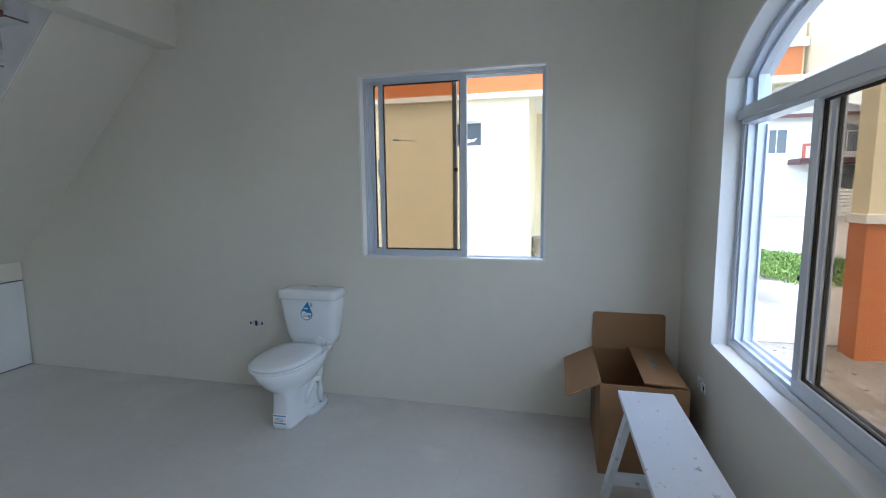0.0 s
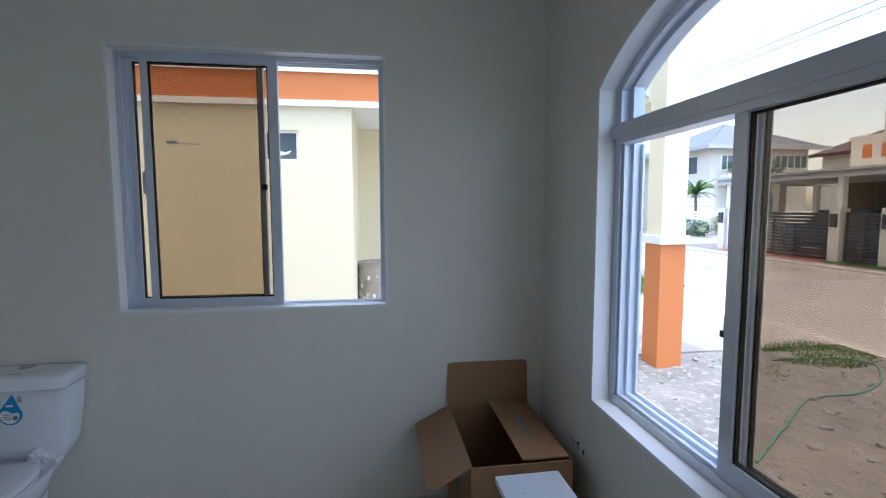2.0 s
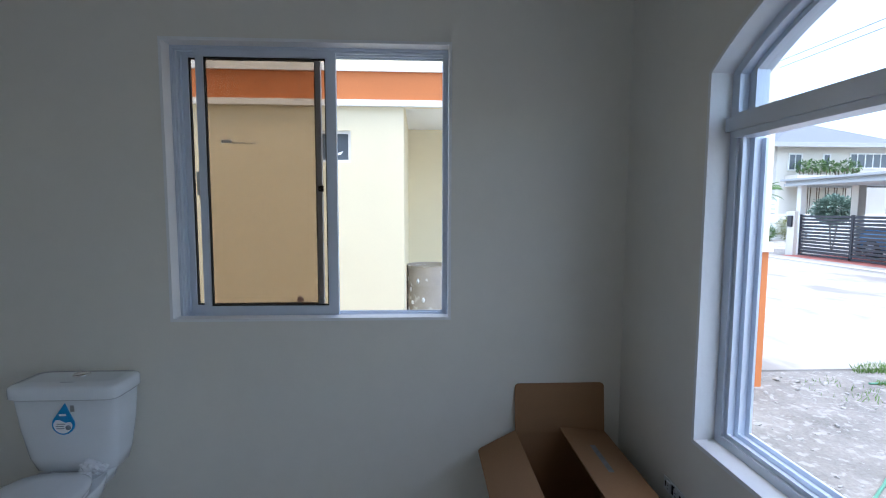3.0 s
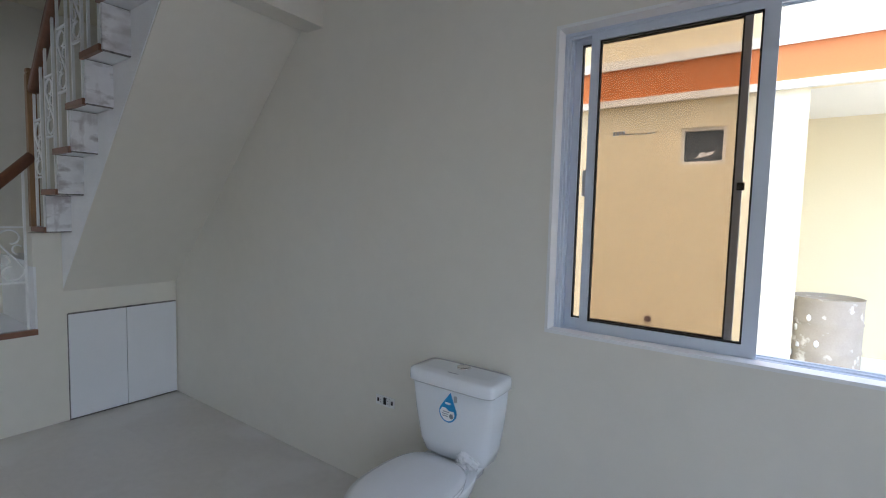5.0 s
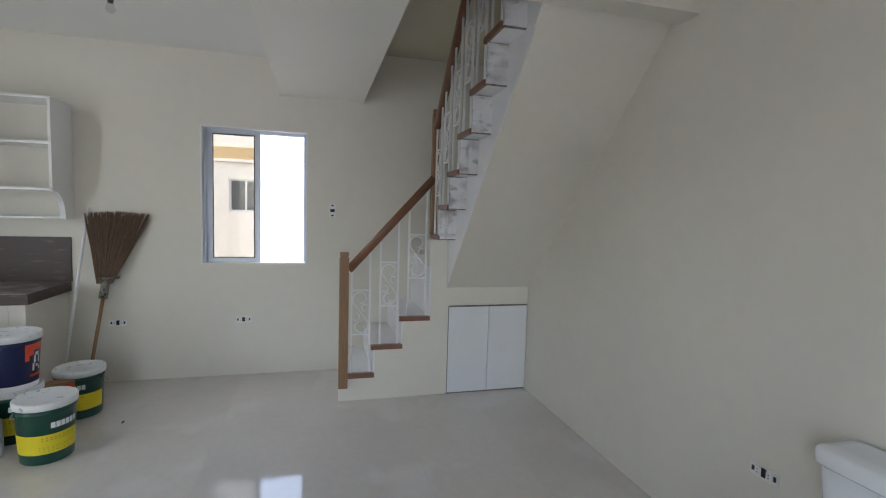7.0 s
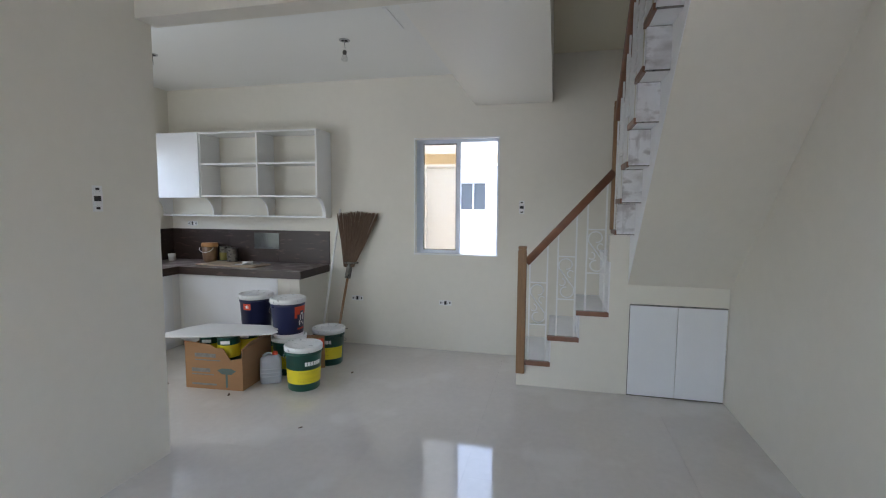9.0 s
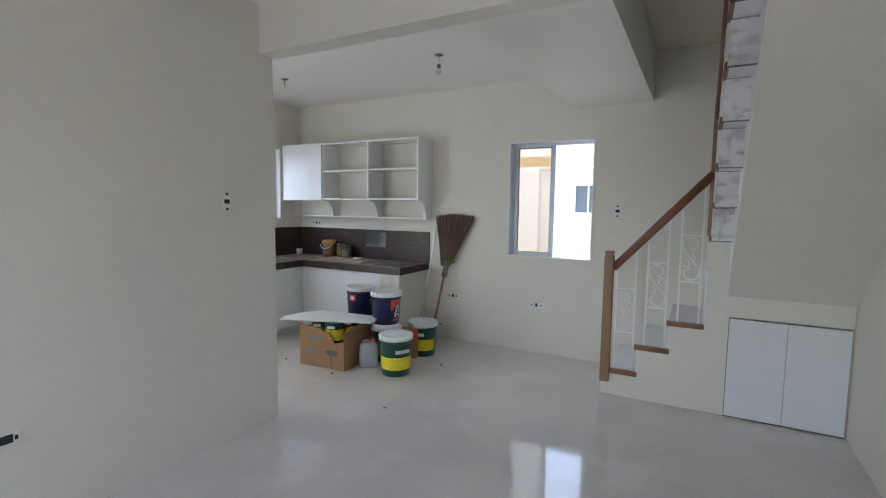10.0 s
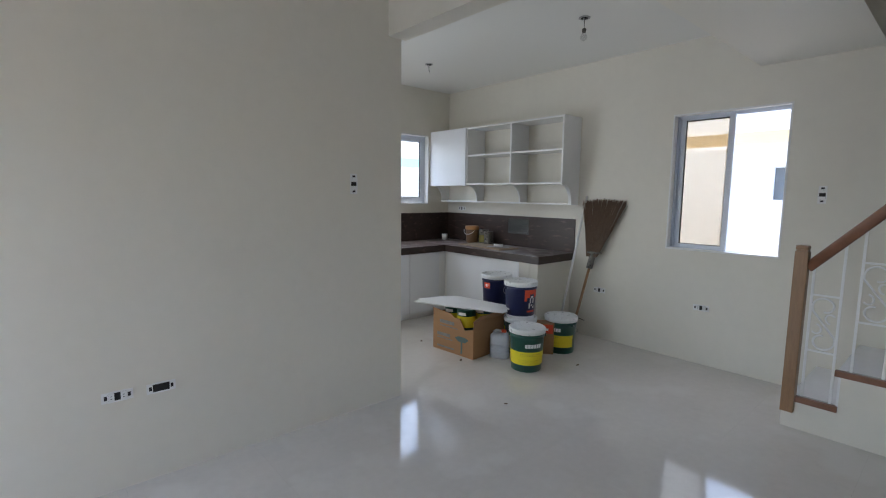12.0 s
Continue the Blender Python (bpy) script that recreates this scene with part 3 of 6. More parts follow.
part("cupboard_frame", boxes((0.001, 0.007, 0.002, 0.006, 0.0, 0.712), (0.001, 0.007, 0.674, 0.678, 0.0, 0.712), (0.001, 0.016, 0.006, 0.674, 0.707, 0.716), (0.001, 0.006, 0.006, 0.674, 0.0, 0.012)), TIN, cab, "thin dark frame edge")

# railing
rail = thing("stair_railing", "wooden handrail with white scrolled iron balusters on the stairs", "railing", X_S, 1.765, 0.0)


def newel(z0, z1, w):
    """A square post with chamfered corners and a rounded cap."""
    h = w / 2
    bm = bmesh.new()
    box(bm, -h, h, -h, h, z0, z1 - 0.035, 0.006)
    box(bm, -h * 0.82, h * 0.82, -h * 0.82, h * 0.82, z1 - 0.036, z1 - 0.026)
    box(bm, -h * 0.98, h * 0.98, -h * 0.98, h * 0.98, z1 - 0.027, z1, 0.012)
    return bm


part("newel_post", moved(newel(0.105, 1.135, 0.068), Matrix.Translation((0.0, -0.012, 0.0))), RAW_WOOD, rail, "square wooden newel post")
part("newel_post", moved(newel(Z2, 2.23, 0.048), Matrix.Translation((-0.005, Y_S - 1.765 + 0.005, 0.0))), RAW_WOOD, rail, "square wooden newel post")


def handrail(p0, p1, w=0.052, h=0.058):
    """A moulded rail, rounded on top, between two points."""
    p0, p1 = Vector(p0), Vector(p1)
    d = (p1 - p0).normalized()
    s = d.cross(Vector((0, 0, 1))).normalized()
    u = s.cross(d)
    ring = [(-0.5, -0.35), (-0.38, -0.5), (0.38, -0.5), (0.5, -0.35), (0.46, 0.05), (0.5, 0.2), (0.32, 0.45), (0, 0.52), (-0.32, 0.45), (-0.5, 0.2), (-0.46, 0.05)]
    return loft([[tuple(p + s * a * w + u * b * h) for a, b in ring] for p in (p0, p1)])


part("handrail", handrail((0, 0.02, 1.005), (0, 0.655, 1.71)), WOOD, rail, "varnished wooden handrail")
part("handrail", handrail((0.02, 0.665, 2.10), (1.45, 0.665, 3.60)), WOOD, rail, "varnished wooden handrail")


def spiral(cx, cz, r0, r1, a0, a1, n=22):
    return [(cx + (r0 + (r1 - r0) * i / n) * math.cos(radians(a0 + (a1 - a0) * i / n)), cz + (r0 + (r1 - r0) * i / n) * math.sin(radians(a0 + (a1 - a0) * i / n))) for i in range(n + 1)]


def scroll(w=0.137, h=0.33):
    """The S-shaped bar with curled ends that fills a panel, in the y-z plane about its middle."""
    r = w * 0.455
    c = h / 2 - r
    upper = spiral(0.0, c, r * 0.50, r, -95, 208, 30)
    lower = spiral(0.0, -c, r, r * 0.50, 28, -275, 30)
    s = tube([(0, a, b) for a, b in upper + lower], 0.0062, 6)
    curl_a = tube([(0, a, b) for a, b in spiral(w * 0.27, 0.040, 0.036, 0.016, 262, 40, 14)], 0.0055, 6)
    curl_b = tube([(0, a, b) for a, b in spiral(-w * 0.27, -0.040, 0.036, 0.016, 82, -140, 14)], 0.0055, 6)
    return join(s, curl_a, curl_b)


def square_bar(y, z0, z1, w=0.0125):
    return boxes((-w / 2, w / 2, y - w / 2, y + w / 2, z0, z1))


def baluster_panel(m, reach0, reach1):
    """One panel on a tread: two uprights, two cross bars and a scroll; m places it."""
    up = part("baluster", join(square_bar(-0.068, 0, reach0), square_bar(0.068, 0, reach1), boxes((-0.0055, 0.0055, -0.062, 0.062, 0.295, 0.306), (-0.0055, 0.0055, -0.062, 0.062, 0.634, 0.645))), IRON, rail, "white painted iron baluster panel")
    up.matrix_local = m
    foot = part("foot_plate", boxes((-0.010, 0.010, -0.085, 0.085, 0, 0.004)), STEEL, up)
    sc = part("scroll", moved(scroll(), Matrix.Translation((0, 0, 0.47))), IRON, up)


for i in range(3):
    yc = RISERS_Y[i] + 0.105
    slope = (1.71 - 1.005) / 0.635
    zr = 1.005 + slope * (yc - 1.785) - 0.03
    baluster_panel(Matrix.Translation((-0.022, yc - 1.765, TREAD_Z[i])), zr - 0.068 * slope - TREAD_Z[i], zr + 0.068 * slope - TREAD_Z[i])
for k in range(6):
    xc = X2 + G2 * k + 0.12
    slope = 1.5 / 1.43
    zr = 2.10 + slope * (xc - X_S - 0.02) - 0.03
    z = Z2 + R2 * k
    baluster_panel(Matrix.Translation((xc - X_S, Y_S - 1.765 + 0.012, z)) @ Matrix.Rotation(radians(-90), 4, "Z"), zr - 0.068 * slope - z, zr + 0.068 * slope - z)


# ---- kitchen ----
X_C, Y_C, Z_C = -4.365, -1.65, 0.828
ct = thing("worktop", "dusty dark brown granite worktop on the kitchen units", "worktop")
part("slab", join(prism([(X_W, Y_K), (-3.0, Y_K), (-3.0, Y_C), (X_C, Y_C), (X_C, -0.306), (X_W, -0.306)], "z", Z_C - 0.018, Z_C)), DUSTY, ct, "dusty granite top")
part("front_edge", boxes((X_C - 0.02, X_C + 0.002, Y_C, -0.304, Z_C - 0.075, Z_C - 0.003), (X_C, -3.0, Y_C - 0.02, Y_C + 0.002, Z_C - 0.075, Z_C - 0.003), (X_W, X_C - 0.02, -0.326, -0.304, Z_C - 0.075, Z_C - 0.003)), GRANITE, ct, "dark polished granite edge")
bs = thing("backsplash", "dark brown polished granite backsplash behind the worktop", "backsplash", kind="structure")
for y0, y1 in ((-0.90, -0.295), (-1.505, -0.903), (-2.11, -1.508), (Y_K + 0.012, -2.113)):
    part("panel", boxes((X_W, X_W + 0.012, y0, y1, Z_C, 1.175)), GRANITE, bs)
for x0, x1 in ((X_W, -4.35), (-4.347, -3.75), (-3.747, -3.15)):
    part("panel", boxes((x0, x1, Y_K, Y_K + 0.012, Z_C, 1.175)), GRANITE, bs)
# a window mirrored in the polished granite, added as a thin pale patch
part("pale_plate", boxes((X_W + 0.013, X_W + 0.017, -1.185, -0.885, 0.972, 1.145)), SPLASH_REFLECTION, bs, "pale patch for the window's reflection in the granite")
bc = thing("base_cabinet", "white base cabinet with plain doors under the worktop", "cabinet", group="kitchen base units")
part("carcass", boxes((X_W, X_C - 0.045, -1.70, -0.43, 0.06, Z_C - 0.02), (X_W, X_C - 0.08, -1.70, -0.43, 0, 0.06)), CARCASS, bc)
part("end_panel", boxes((X_W, X_C - 0.03, -0.43, -0.335, 0, Z_C - 0.019)), PLASTER, bc, "cream plastered end pier")
part("door", box(bmesh.new(), X_C - 0.044, X_C - 0.026, -1.64, -0.565, 0.07, Z_C - 0.082, 0.002), MELAMINE, bc)
part("end_board", box(bmesh.new(), X_C - 0.044, X_C - 0.0265, -0.5635, -0.43, 0.0, Z_C - 0.076, 0.002), PLASTER, bc)
bc2 = thing("base_cabinet", "white base cabinet with plain doors under the worktop", "cabinet", group="kitchen base units")
part("carcass", boxes((X_W, -3.02, Y_K, Y_C - 0.045, 0.06, Z_C - 0.02), (X_W, -3.02, Y_K, Y_C - 0.08, 0, 0.06)), CARCASS, bc2)
for x0, x1 in ((-4.30, -3.875), (-3.87, -3.445), (-3.44, -3.025)):
    part("door", box(bmesh.new(), x0, x1, Y_C - 0.044, Y_C - 0.026, 0.07, Z_C - 0.082, 0.002), MELAMINE, bc2)

UX, U0, U1, U2, U3 = -4.645, -2.245, -1.60, -0.935, -0.27
uc = thing("wall_cabinet", "white wall cabinet with open shelves and one closed door", "cabinet", kind="")
part("back_panel", boxes((X_W, X_W + 0.01, U0, U3, 1.33, 2.185)), PLASTER, uc, "cream painted back board")
part("top_panel", boxes((X_W + 0.01, UX, U0, U3, 2.167, 2.185)), CARCASS, uc)
part("bottom_panel", boxes((X_W + 0.01, UX, U0, U3, 1.525, 1.543)), CARCASS, uc)
part("shelf", boxes((X_W + 0.01, UX - 0.012, U1 + 0.009, U2 - 0.009, 1.853, 1.871)), CARCASS, uc)
part("shelf", boxes((X_W + 0.01, UX - 0.012, U2 + 0.009, U3 - 0.018, 1.853, 1.871)), CARCASS, uc)
part("low_shelf", boxes((X_W + 0.01, UX - 0.17, U0, U3 - 0.018, 1.318, 1.334)), CARCASS, uc)


def bracket(y):
    """A divider whose front edge curves back towards the low shelf."""
    pts = [(X_W + 0.01, 1.334), (UX - 0.175, 1.334)] + [(UX - 0.175 + 0.175 * (1 - math.cos(radians(a))), 1.36 + 0.165 * math.sin(radians(a))) for a in range(0, 91, 10)] + [(X_W + 0.01, 1.525)]
    return prism(pts, "y", y - 0.009, y + 0.009)


for y in (U1, U2):
    part("divider", boxes((X_W + 0.01, UX - 0.004, y - 0.009, y + 0.009, 1.543, 2.167)), CARCASS, uc)
for y in (U1, U2, U3 - 0.03, U0 + 0.01):
    part("curved_bracket", bracket(y), CARCASS, uc)
part("side_panel", join(boxes((X_W + 0.01, UX, U3 - 0.018, U3, 1.543, 2.167)), prism([(X_W + 0.01, 1.318), (UX - 0.17, 1.318)] + [(UX - 0.17 + 0.17 * (1 - math.cos(radians(a))), 1.35 + 0.18 * math.sin(radians(a))) for a in range(0, 91, 10)] + [(UX, 1.543), (X_W + 0.01, 1.543)], "y", U3 - 0.018, U3)), CARCASS, uc)
part("door", box(bmesh.new(), UX, UX + 0.018, U0 + 0.003, U1 - 0.002, 1.515, 2.185, 0.002), MELAMINE, uc, "closed white gloss door")

OLIVE = material("olive_label", (0.22, 0.19, 0.04), 0.5, vary=0.2)
# things on the worktop
jar = thing("plastic_jar", "brown plastic jar with an orange lid on the worktop", "jar", -4.82, -1.66, Z_C)
part("jar_body", lathe([(0.062, 0), (0.070, 0.01), (0.076, 0.09), (0.080, 0.165), (0.074, 0.17)]), BROWN_JAR, jar)
part("lid", lathe([(0.083, 0.162), (0.085, 0.165), (0.085, 0.198), (0.080, 0.204), (0.002, 0.204)]), ORANGE_LID, jar, "orange screw lid")
part("handle", tube([(0.05 + 0.036 * math.sin(radians(a)), 0.086 * math.cos(radians(a)), 0.155 - 0.05 * math.sin(radians(a))) for a in range(0, 181, 15)], 0.003), WHITE_PRINT, jar, "white wire handle")
for i, (x, y, r, h) in enumerate(((-4.86, -1.50, 0.056, 0.165), (-4.81, -1.375, 0.054, 0.155))):
    tin = thing("paint_tin", "small used metal paint tin on the worktop", "tin", x, y, Z_C, group="small tins on the worktop")
    part("tin_body", lathe([(r, 0), (r, h - 0.004), (r + 0.002, h), (r - 0.006, h), (r - 0.008, h - 0.01), (0.002, h - 0.01)], 24), TIN, tin)
    part("label", lathe([(r + 0.0008, 0.02), (r + 0.0008, h * 0.62)], 24, cap=False), OLIVE if i == 0 else TIN, tin)
wb = thing("plastic_cup", "small white plastic cup on the worktop", "cup", -4.78, -2.12, Z_C)
part("cup_body", lathe([(0.034, 0), (0.040, 0.075), (0.036, 0.075), (0.031, 0.006)], 24), WHITE_PRINT, wb)
pb = thing("plywood_board", "thin plywood offcut lying on the worktop", "board", -4.62, -1.22, Z_C, -6)
part("board", box(bmesh.new(), -0.14, 0.14, -0.36, 0.36, 0.0, 0.012, 0.002), PLY, pb)
pb2 = thing("trowel", "flat steel trowel lying on the plywood offcut", "trowel", -4.62, -1.05, Z_C + 0.012, 30)
part("blade", boxes((-0.05, 0.05, -0.12, 0.12, 0.0, 0.004)), STEEL, pb2)
part("grip", tube([(0, -0.05, 0.018), (0, 0.05, 0.018)], 0.014, 10), WHITE_PRINT, pb2)


# ---- pails, carton and clutter ----
def pail(x, y, z, turn, body, lid_mat, label, bands, h=0.33, r=0.142, handle=True, group="paint pails"):
    """A plastic paint pail: tapered body, rolled rim, lid, wire handle and printed bands (mat, z0, z1, a0, a1 degrees)."""
    p = thing("paint_pail", label, "pail", x, y, z, turn, group)
    rb = r * 0.86

    def rad(q):
        return rb + (r - rb) * q / h
    part("body", lathe([(rb - 0.006, 0), (rb, 0.006), (rad(h * 0.8), h * 0.8), (rad(h * 0.8) + 0.004, h * 0.805), (rad(h * 0.84) + 0.004, h * 0.84), (rad(h * 0.85), h * 0.845), (r, h - 0.03)], 36), body, p)
    part("lid", lathe([(r + 0.002, h - 0.042), (r + 0.006, h - 0.04), (r + 0.008, h - 0.006), (r + 0.003, h), (r - 0.006, h), (r - 0.012, h - 0.008), (r * 0.5, h - 0.006), (0.002, h - 0.006)], 36), lid_mat, p, "dusty white plastic lid")
    for mat, z0, z1, a0, a1 in bands:
        bm = bmesh.new()
        n = max(2, int((a1 - a0) / 8))
        prev = None
        for i in range(n + 1):
            a = radians(a0 + (a1 - a0) * i / n)
            cur = [bm.verts.new(((rad(q) + 0.0015) * math.cos(a), (rad(q) + 0.0015) * math.sin(a), q)) for q in (z0, z1)]
            if prev:
                bm.faces.new((prev[0], cur[0], cur[1], prev[1])).smooth = True
            prev = cur
        part("label", bm, mat, p)
    if handle:
        part("handle", tube([((r + 0.012) * math.cos(radians(a)), (r + 0.012) * math.sin(radians(a)), h * 0.82 - 0.11 * math.sin(radians(a - 100))) for a in range(100, 281, 12)], 0.0022, 6), STEEL, p, "wire handle")
        for a in (100, 280):
            part("lug", moved(boxes((-0.008, 0.012, -0.012, 0.012, -0.012, 0.012)), Matrix.Translation(((r - 0.004) * math.cos(radians(a)), (r - 0.004) * math.sin(radians(a)), h * 0.82)) @ Matrix.Rotation(radians(a), 4, "Z")), body, p)
    return p


# a printed pail: yellow band, a row of white bars for the lettering, fine dark lines
GREEN_BANDS = [(YELLOW_LABEL, 0.062, 0.172, -110, 110)] + [(WHITE_PRINT, 0.205, 0.237, a, a + 8.6) for a in (-2, 8, 18, 28, 38, 48)] + [(OLIVE, 0.150, 0.154, -20, 55), (OLIVE, 0.138, 0.142, -20, 40), (OLIVE, 0.10, 0.103, -25, 50), (OLIVE, 0.088, 0.091, -25, 30), (OLIVE, 0.076, 0.079, -25, 45)]
NAVY_BANDS = [(RED_LABEL, 0.225, 0.275, 2, 62), (RED_LABEL, 0.195, 0.225, 2, 24), (RED_LABEL, 0.195, 0.225, 44, 62), (RED_LABEL, 0.165, 0.195, 2, 12), (WHITE_PRINT, 0.19, 0.21, 28, 40), (WHITE_PRINT, 0.145, 0.19, 24, 30), (WHITE_PRINT, 0.145, 0.19, 38, 44), (WHITE_PRINT, 0.10, 0.145, 20, 26), (WHITE_PRINT, 0.12, 0.135, 30, 38), (WHITE_PRINT, 0.10, 0.12, 40, 48), (RED_LABEL, 0.065, 0.08, 14, 52), (WHITE_PRINT, 0.0, 0.03, -180, 180)]
pail(-3.735, 0.078, 0, 35, GREEN_PAIL, LID_WHITE, "dark green paint pail with a yellow label and dusty white lid", GREEN_BANDS, h=0.352)
pail(-4.33, -0.005, 0, -22, GREEN_PAIL, LID_WHITE, "dark green paint pail with a yellow label beside the wall", GREEN_BANDS)
pail(-4.02, -0.225, 0, 20, GREEN_PAIL, LID_WHITE, "dark green paint pail at the bottom of a stack", GREEN_BANDS)
pail(-4.00, -0.215, 0.33, 52, NAVY_PAIL, LID_WHITE, "navy blue paint pail with red print stacked on a pail", NAVY_BANDS)
pail(-4.12, -0.60, 0, 0, GREEN_PAIL, LID_WHITE, "dark green paint pail at the bottom of a stack", GREEN_BANDS)
pail(-4.10, -0.595, 0.33, -25, NAVY_PAIL, LID_WHITE, "navy blue paint pail with a small red mark on a stack", [(RED_LABEL, 0.20, 0.255, 10, 40), (WHITE_PRINT, 0.215, 0.24, 18, 32)])


def carton_panel(name, bm, parent, label="", mat=CARDBOARD):
    return part(name, bm, mat, parent, label)


# open carton of cans, with a white sheet across it
cb = thing("cardboard_carton", "open brown cardboard carton full of paint cans", "carton", -3.72, -0.585, 0.0, 4)
A, B, Hc, T = 0.215, 0.245, 0.33, 0.006
carton_panel("side_panel", prism([(-B, 0), (B, 0), (B, Hc * 0.80), (B - 0.10, Hc * 0.72), (B - 0.16, Hc), (-B, Hc)], "x", A - T, A), cb)
carton_panel("side_panel", boxes((-A, -A + T, -B, B, 0, Hc)), cb)
carton_panel("side_panel", boxes((-A + T, A - T, B - T, B, 0, Hc)), cb)
carton_panel("side_panel", boxes((-A + T, A - T, -B, -B + T, 0, Hc)), cb)
carton_panel("base_panel", boxes((-A + T, A - T, -B + T, B - T, 0.001, T)), cb, mat=CARD_INSIDE)
carton_panel("flap", moved(prism([(-B, 0), (B - 0.22, 0), (B - 0.27, 0.03), (-B, 0.05)], "x", 0, T), Matrix.Translation((A - T, 0, Hc)) @ Matrix.Rotation(radians(8), 4, "Y")), cb, "upright torn carton flap")
carton_panel("flap", moved(boxes((-A, A, 0, T, 0, 0.10)), Matrix.Translation((0, B - T, Hc)) @ Matrix.Rotation(radians(-48), 4, "X")), cb, "carton flap folded outwards")
for z0, z1, y0, y1 in ((0.255, 0.285, -0.16, 0.02), (0.135, 0.165, -0.19, -0.03), (0.228, 0.236, -0.16, 0.06), (0.112, 0.120, -0.19, 0.0), (0.03, 0.045, -0.19, 0.02)):
    part("print", boxes((A, A + 0.0012, y0, y1, z0, z1)), CARD_BLUE, cb)
part("print", join(boxes((A, A + 0.0012, 0.10, 0.118, 0.02, 0.14)), prism([(0.03, 0.155), (0.07, 0.125), (0.15, 0.125), (0.19, 0.155), (0.15, 0.172), (0.07, 0.172)], "x", A, A + 0.0012)), TEAL_PRINT, cb, "faded teal printed mark")
for i, (x, y, r, h, m) in enumerate(((0.10, 0.07, 0.085, 0.40, 1), (0.09, -0.11, 0.08, 0.395, 0), (-0.09, 0.10, 0.085, 0.40, 2), (-0.09, -0.09, 0.08, 0.38, 0))):
    can = thing("paint_can", "small green paint can with a yellow label in the carton", "can", -3.72 + x, -0.585 + y, T, 40 * i, "paint cans in the carton")
    part("can_body", lathe([(r, 0), (r, h - 0.012), (r + 0.003, h - 0.01), (r + 0.003, h), (r - 0.008, h), (r - 0.01, h - 0.008), (0.002, h - 0.008)], 28), GREEN_PAIL, can)
    part("label", lathe([(r + 0.001, h - 0.16), (r + 0.001, h - 0.06)], 28, cap=False), YELLOW_LABEL, can)
    part("mark", moved(boxes((r, r + 0.003, -0.035, 0.035, h - 0.05, h - 0.025)), Matrix.Rotation(radians(20 - 40 * i), 4, "Z")), WHITE_PRINT, can)
ws = thing("white_sheet", "irregular white board lying across the carton of cans", "board", -3.70, -0.62, 0.418, 0)
sheet = prism([(0.36, -0.29), (0.28, -0.305), (0.27, -0.345), (0.20, -0.325), (0.05, -0.30), (-0.11, -0.22), (-0.20, 0.10), (-0.26, 0.34), (-0.21, 0.33), (-0.20, 0.40), (-0.15, 0.37), (-0.10, 0.43), (-0.03, 0.43), (0.10, 0.20), (0.23, -0.02), (0.31, -0.20)], "z", 0.0, 0.010)
part("sheet", moved(sheet, Matrix.Rotation(radians(-2), 4, "X")), SHEET_WHITE, ws)

jug = thing("plastic_jug", "grey plastic jerrycan with a red cap on the floor", "jug", -3.76, -0.235, 0, 28)


def rounded_ring(w, d, z, n=28, power=4.0, cx=0.0, cy=0.0):
    pts = []
    for i in range(n):
        a = 2 * math.pi * i / n
        c, s = math.cos(a), math.sin(a)
        pts.append((cx + w / 2 * math.copysign(abs(c) ** (2 / power), c), cy + d / 2 * math.copysign(abs(s) ** (2 / power), s), z))
    return pts


part("jug_body", loft([rounded_ring(0.095, 0.155, 0.0), rounded_ring(0.105, 0.165, 0.01), rounded_ring(0.105, 0.165, 0.17), rounded_ring(0.10, 0.16, 0.20), rounded_ring(0.07, 0.10, 0.222, cy=0.01), rounded_ring(0.05, 0.05, 0.228, cy=0.03)]), JUG_PLASTIC, jug)
for z in (0.05, 0.08, 0.11):
    part("rib", loft([rounded_ring(0.106, 0.167, z), rounded_ring(0.109, 0.170, z + 0.006), rounded_ring(0.106, 0.167, z + 0.012)]), JUG_PLASTIC, jug)
part("cap", moved(lathe([(0.021, 0), (0.022, 0.004), (0.021, 0.024), (0.018, 0.027)], 20), Matrix.Translation((0, 0.035, 0.225))), RED_LABEL, jug, "red screw cap")
part("grip", tube([(0, -0.06, 0.195), (0, -0.055, 0.225), (0, -0.03, 0.240), (0, 0.0, 0.238), (0, 0.012, 0.222)], 0.010, 8), JUG_PLASTIC, jug)
rb_ = thing("red_tin", "square red and white tin between the pails", "tin", -4.17, -0.06, 0.0, 35)
part("tin_body", box(bmesh.new(), -0.05, 0.05, -0.08, 0.08, 0, 0.285, 0.006), CARDBOARD, rb_)
part("label", boxes((0.05, 0.0515, -0.07, 0.07, 0.19, 0.27)), RED_LABEL, rb_, "red printed label")
part("mark", boxes((0.0515, 0.0525, -0.05, 0.03, 0.215, 0.235)), WHITE_PRINT, rb_)

# broom leaning on the wall, bristles up
br = thing("stick_broom", "midrib stick broom leaning upside down on the wall", "broom")
neck, tail = Vector((-4.87, -0.045, 0.80)), Vector((-4.60, -0.085, 0.0))
part("handle", tube([tail, tail.lerp(neck, 0.5), neck], 0.013, 10), RAW_WOOD, br, "thin wooden handle")
part("binding", tube([neck - (neck - tail).normalized() * 0.10, neck, neck + Vector((-0.01, 0.012, 0.07))], 0.030, 12), TIN, br, "taped binding")
bm = bmesh.new()
rng = random.Random(4)
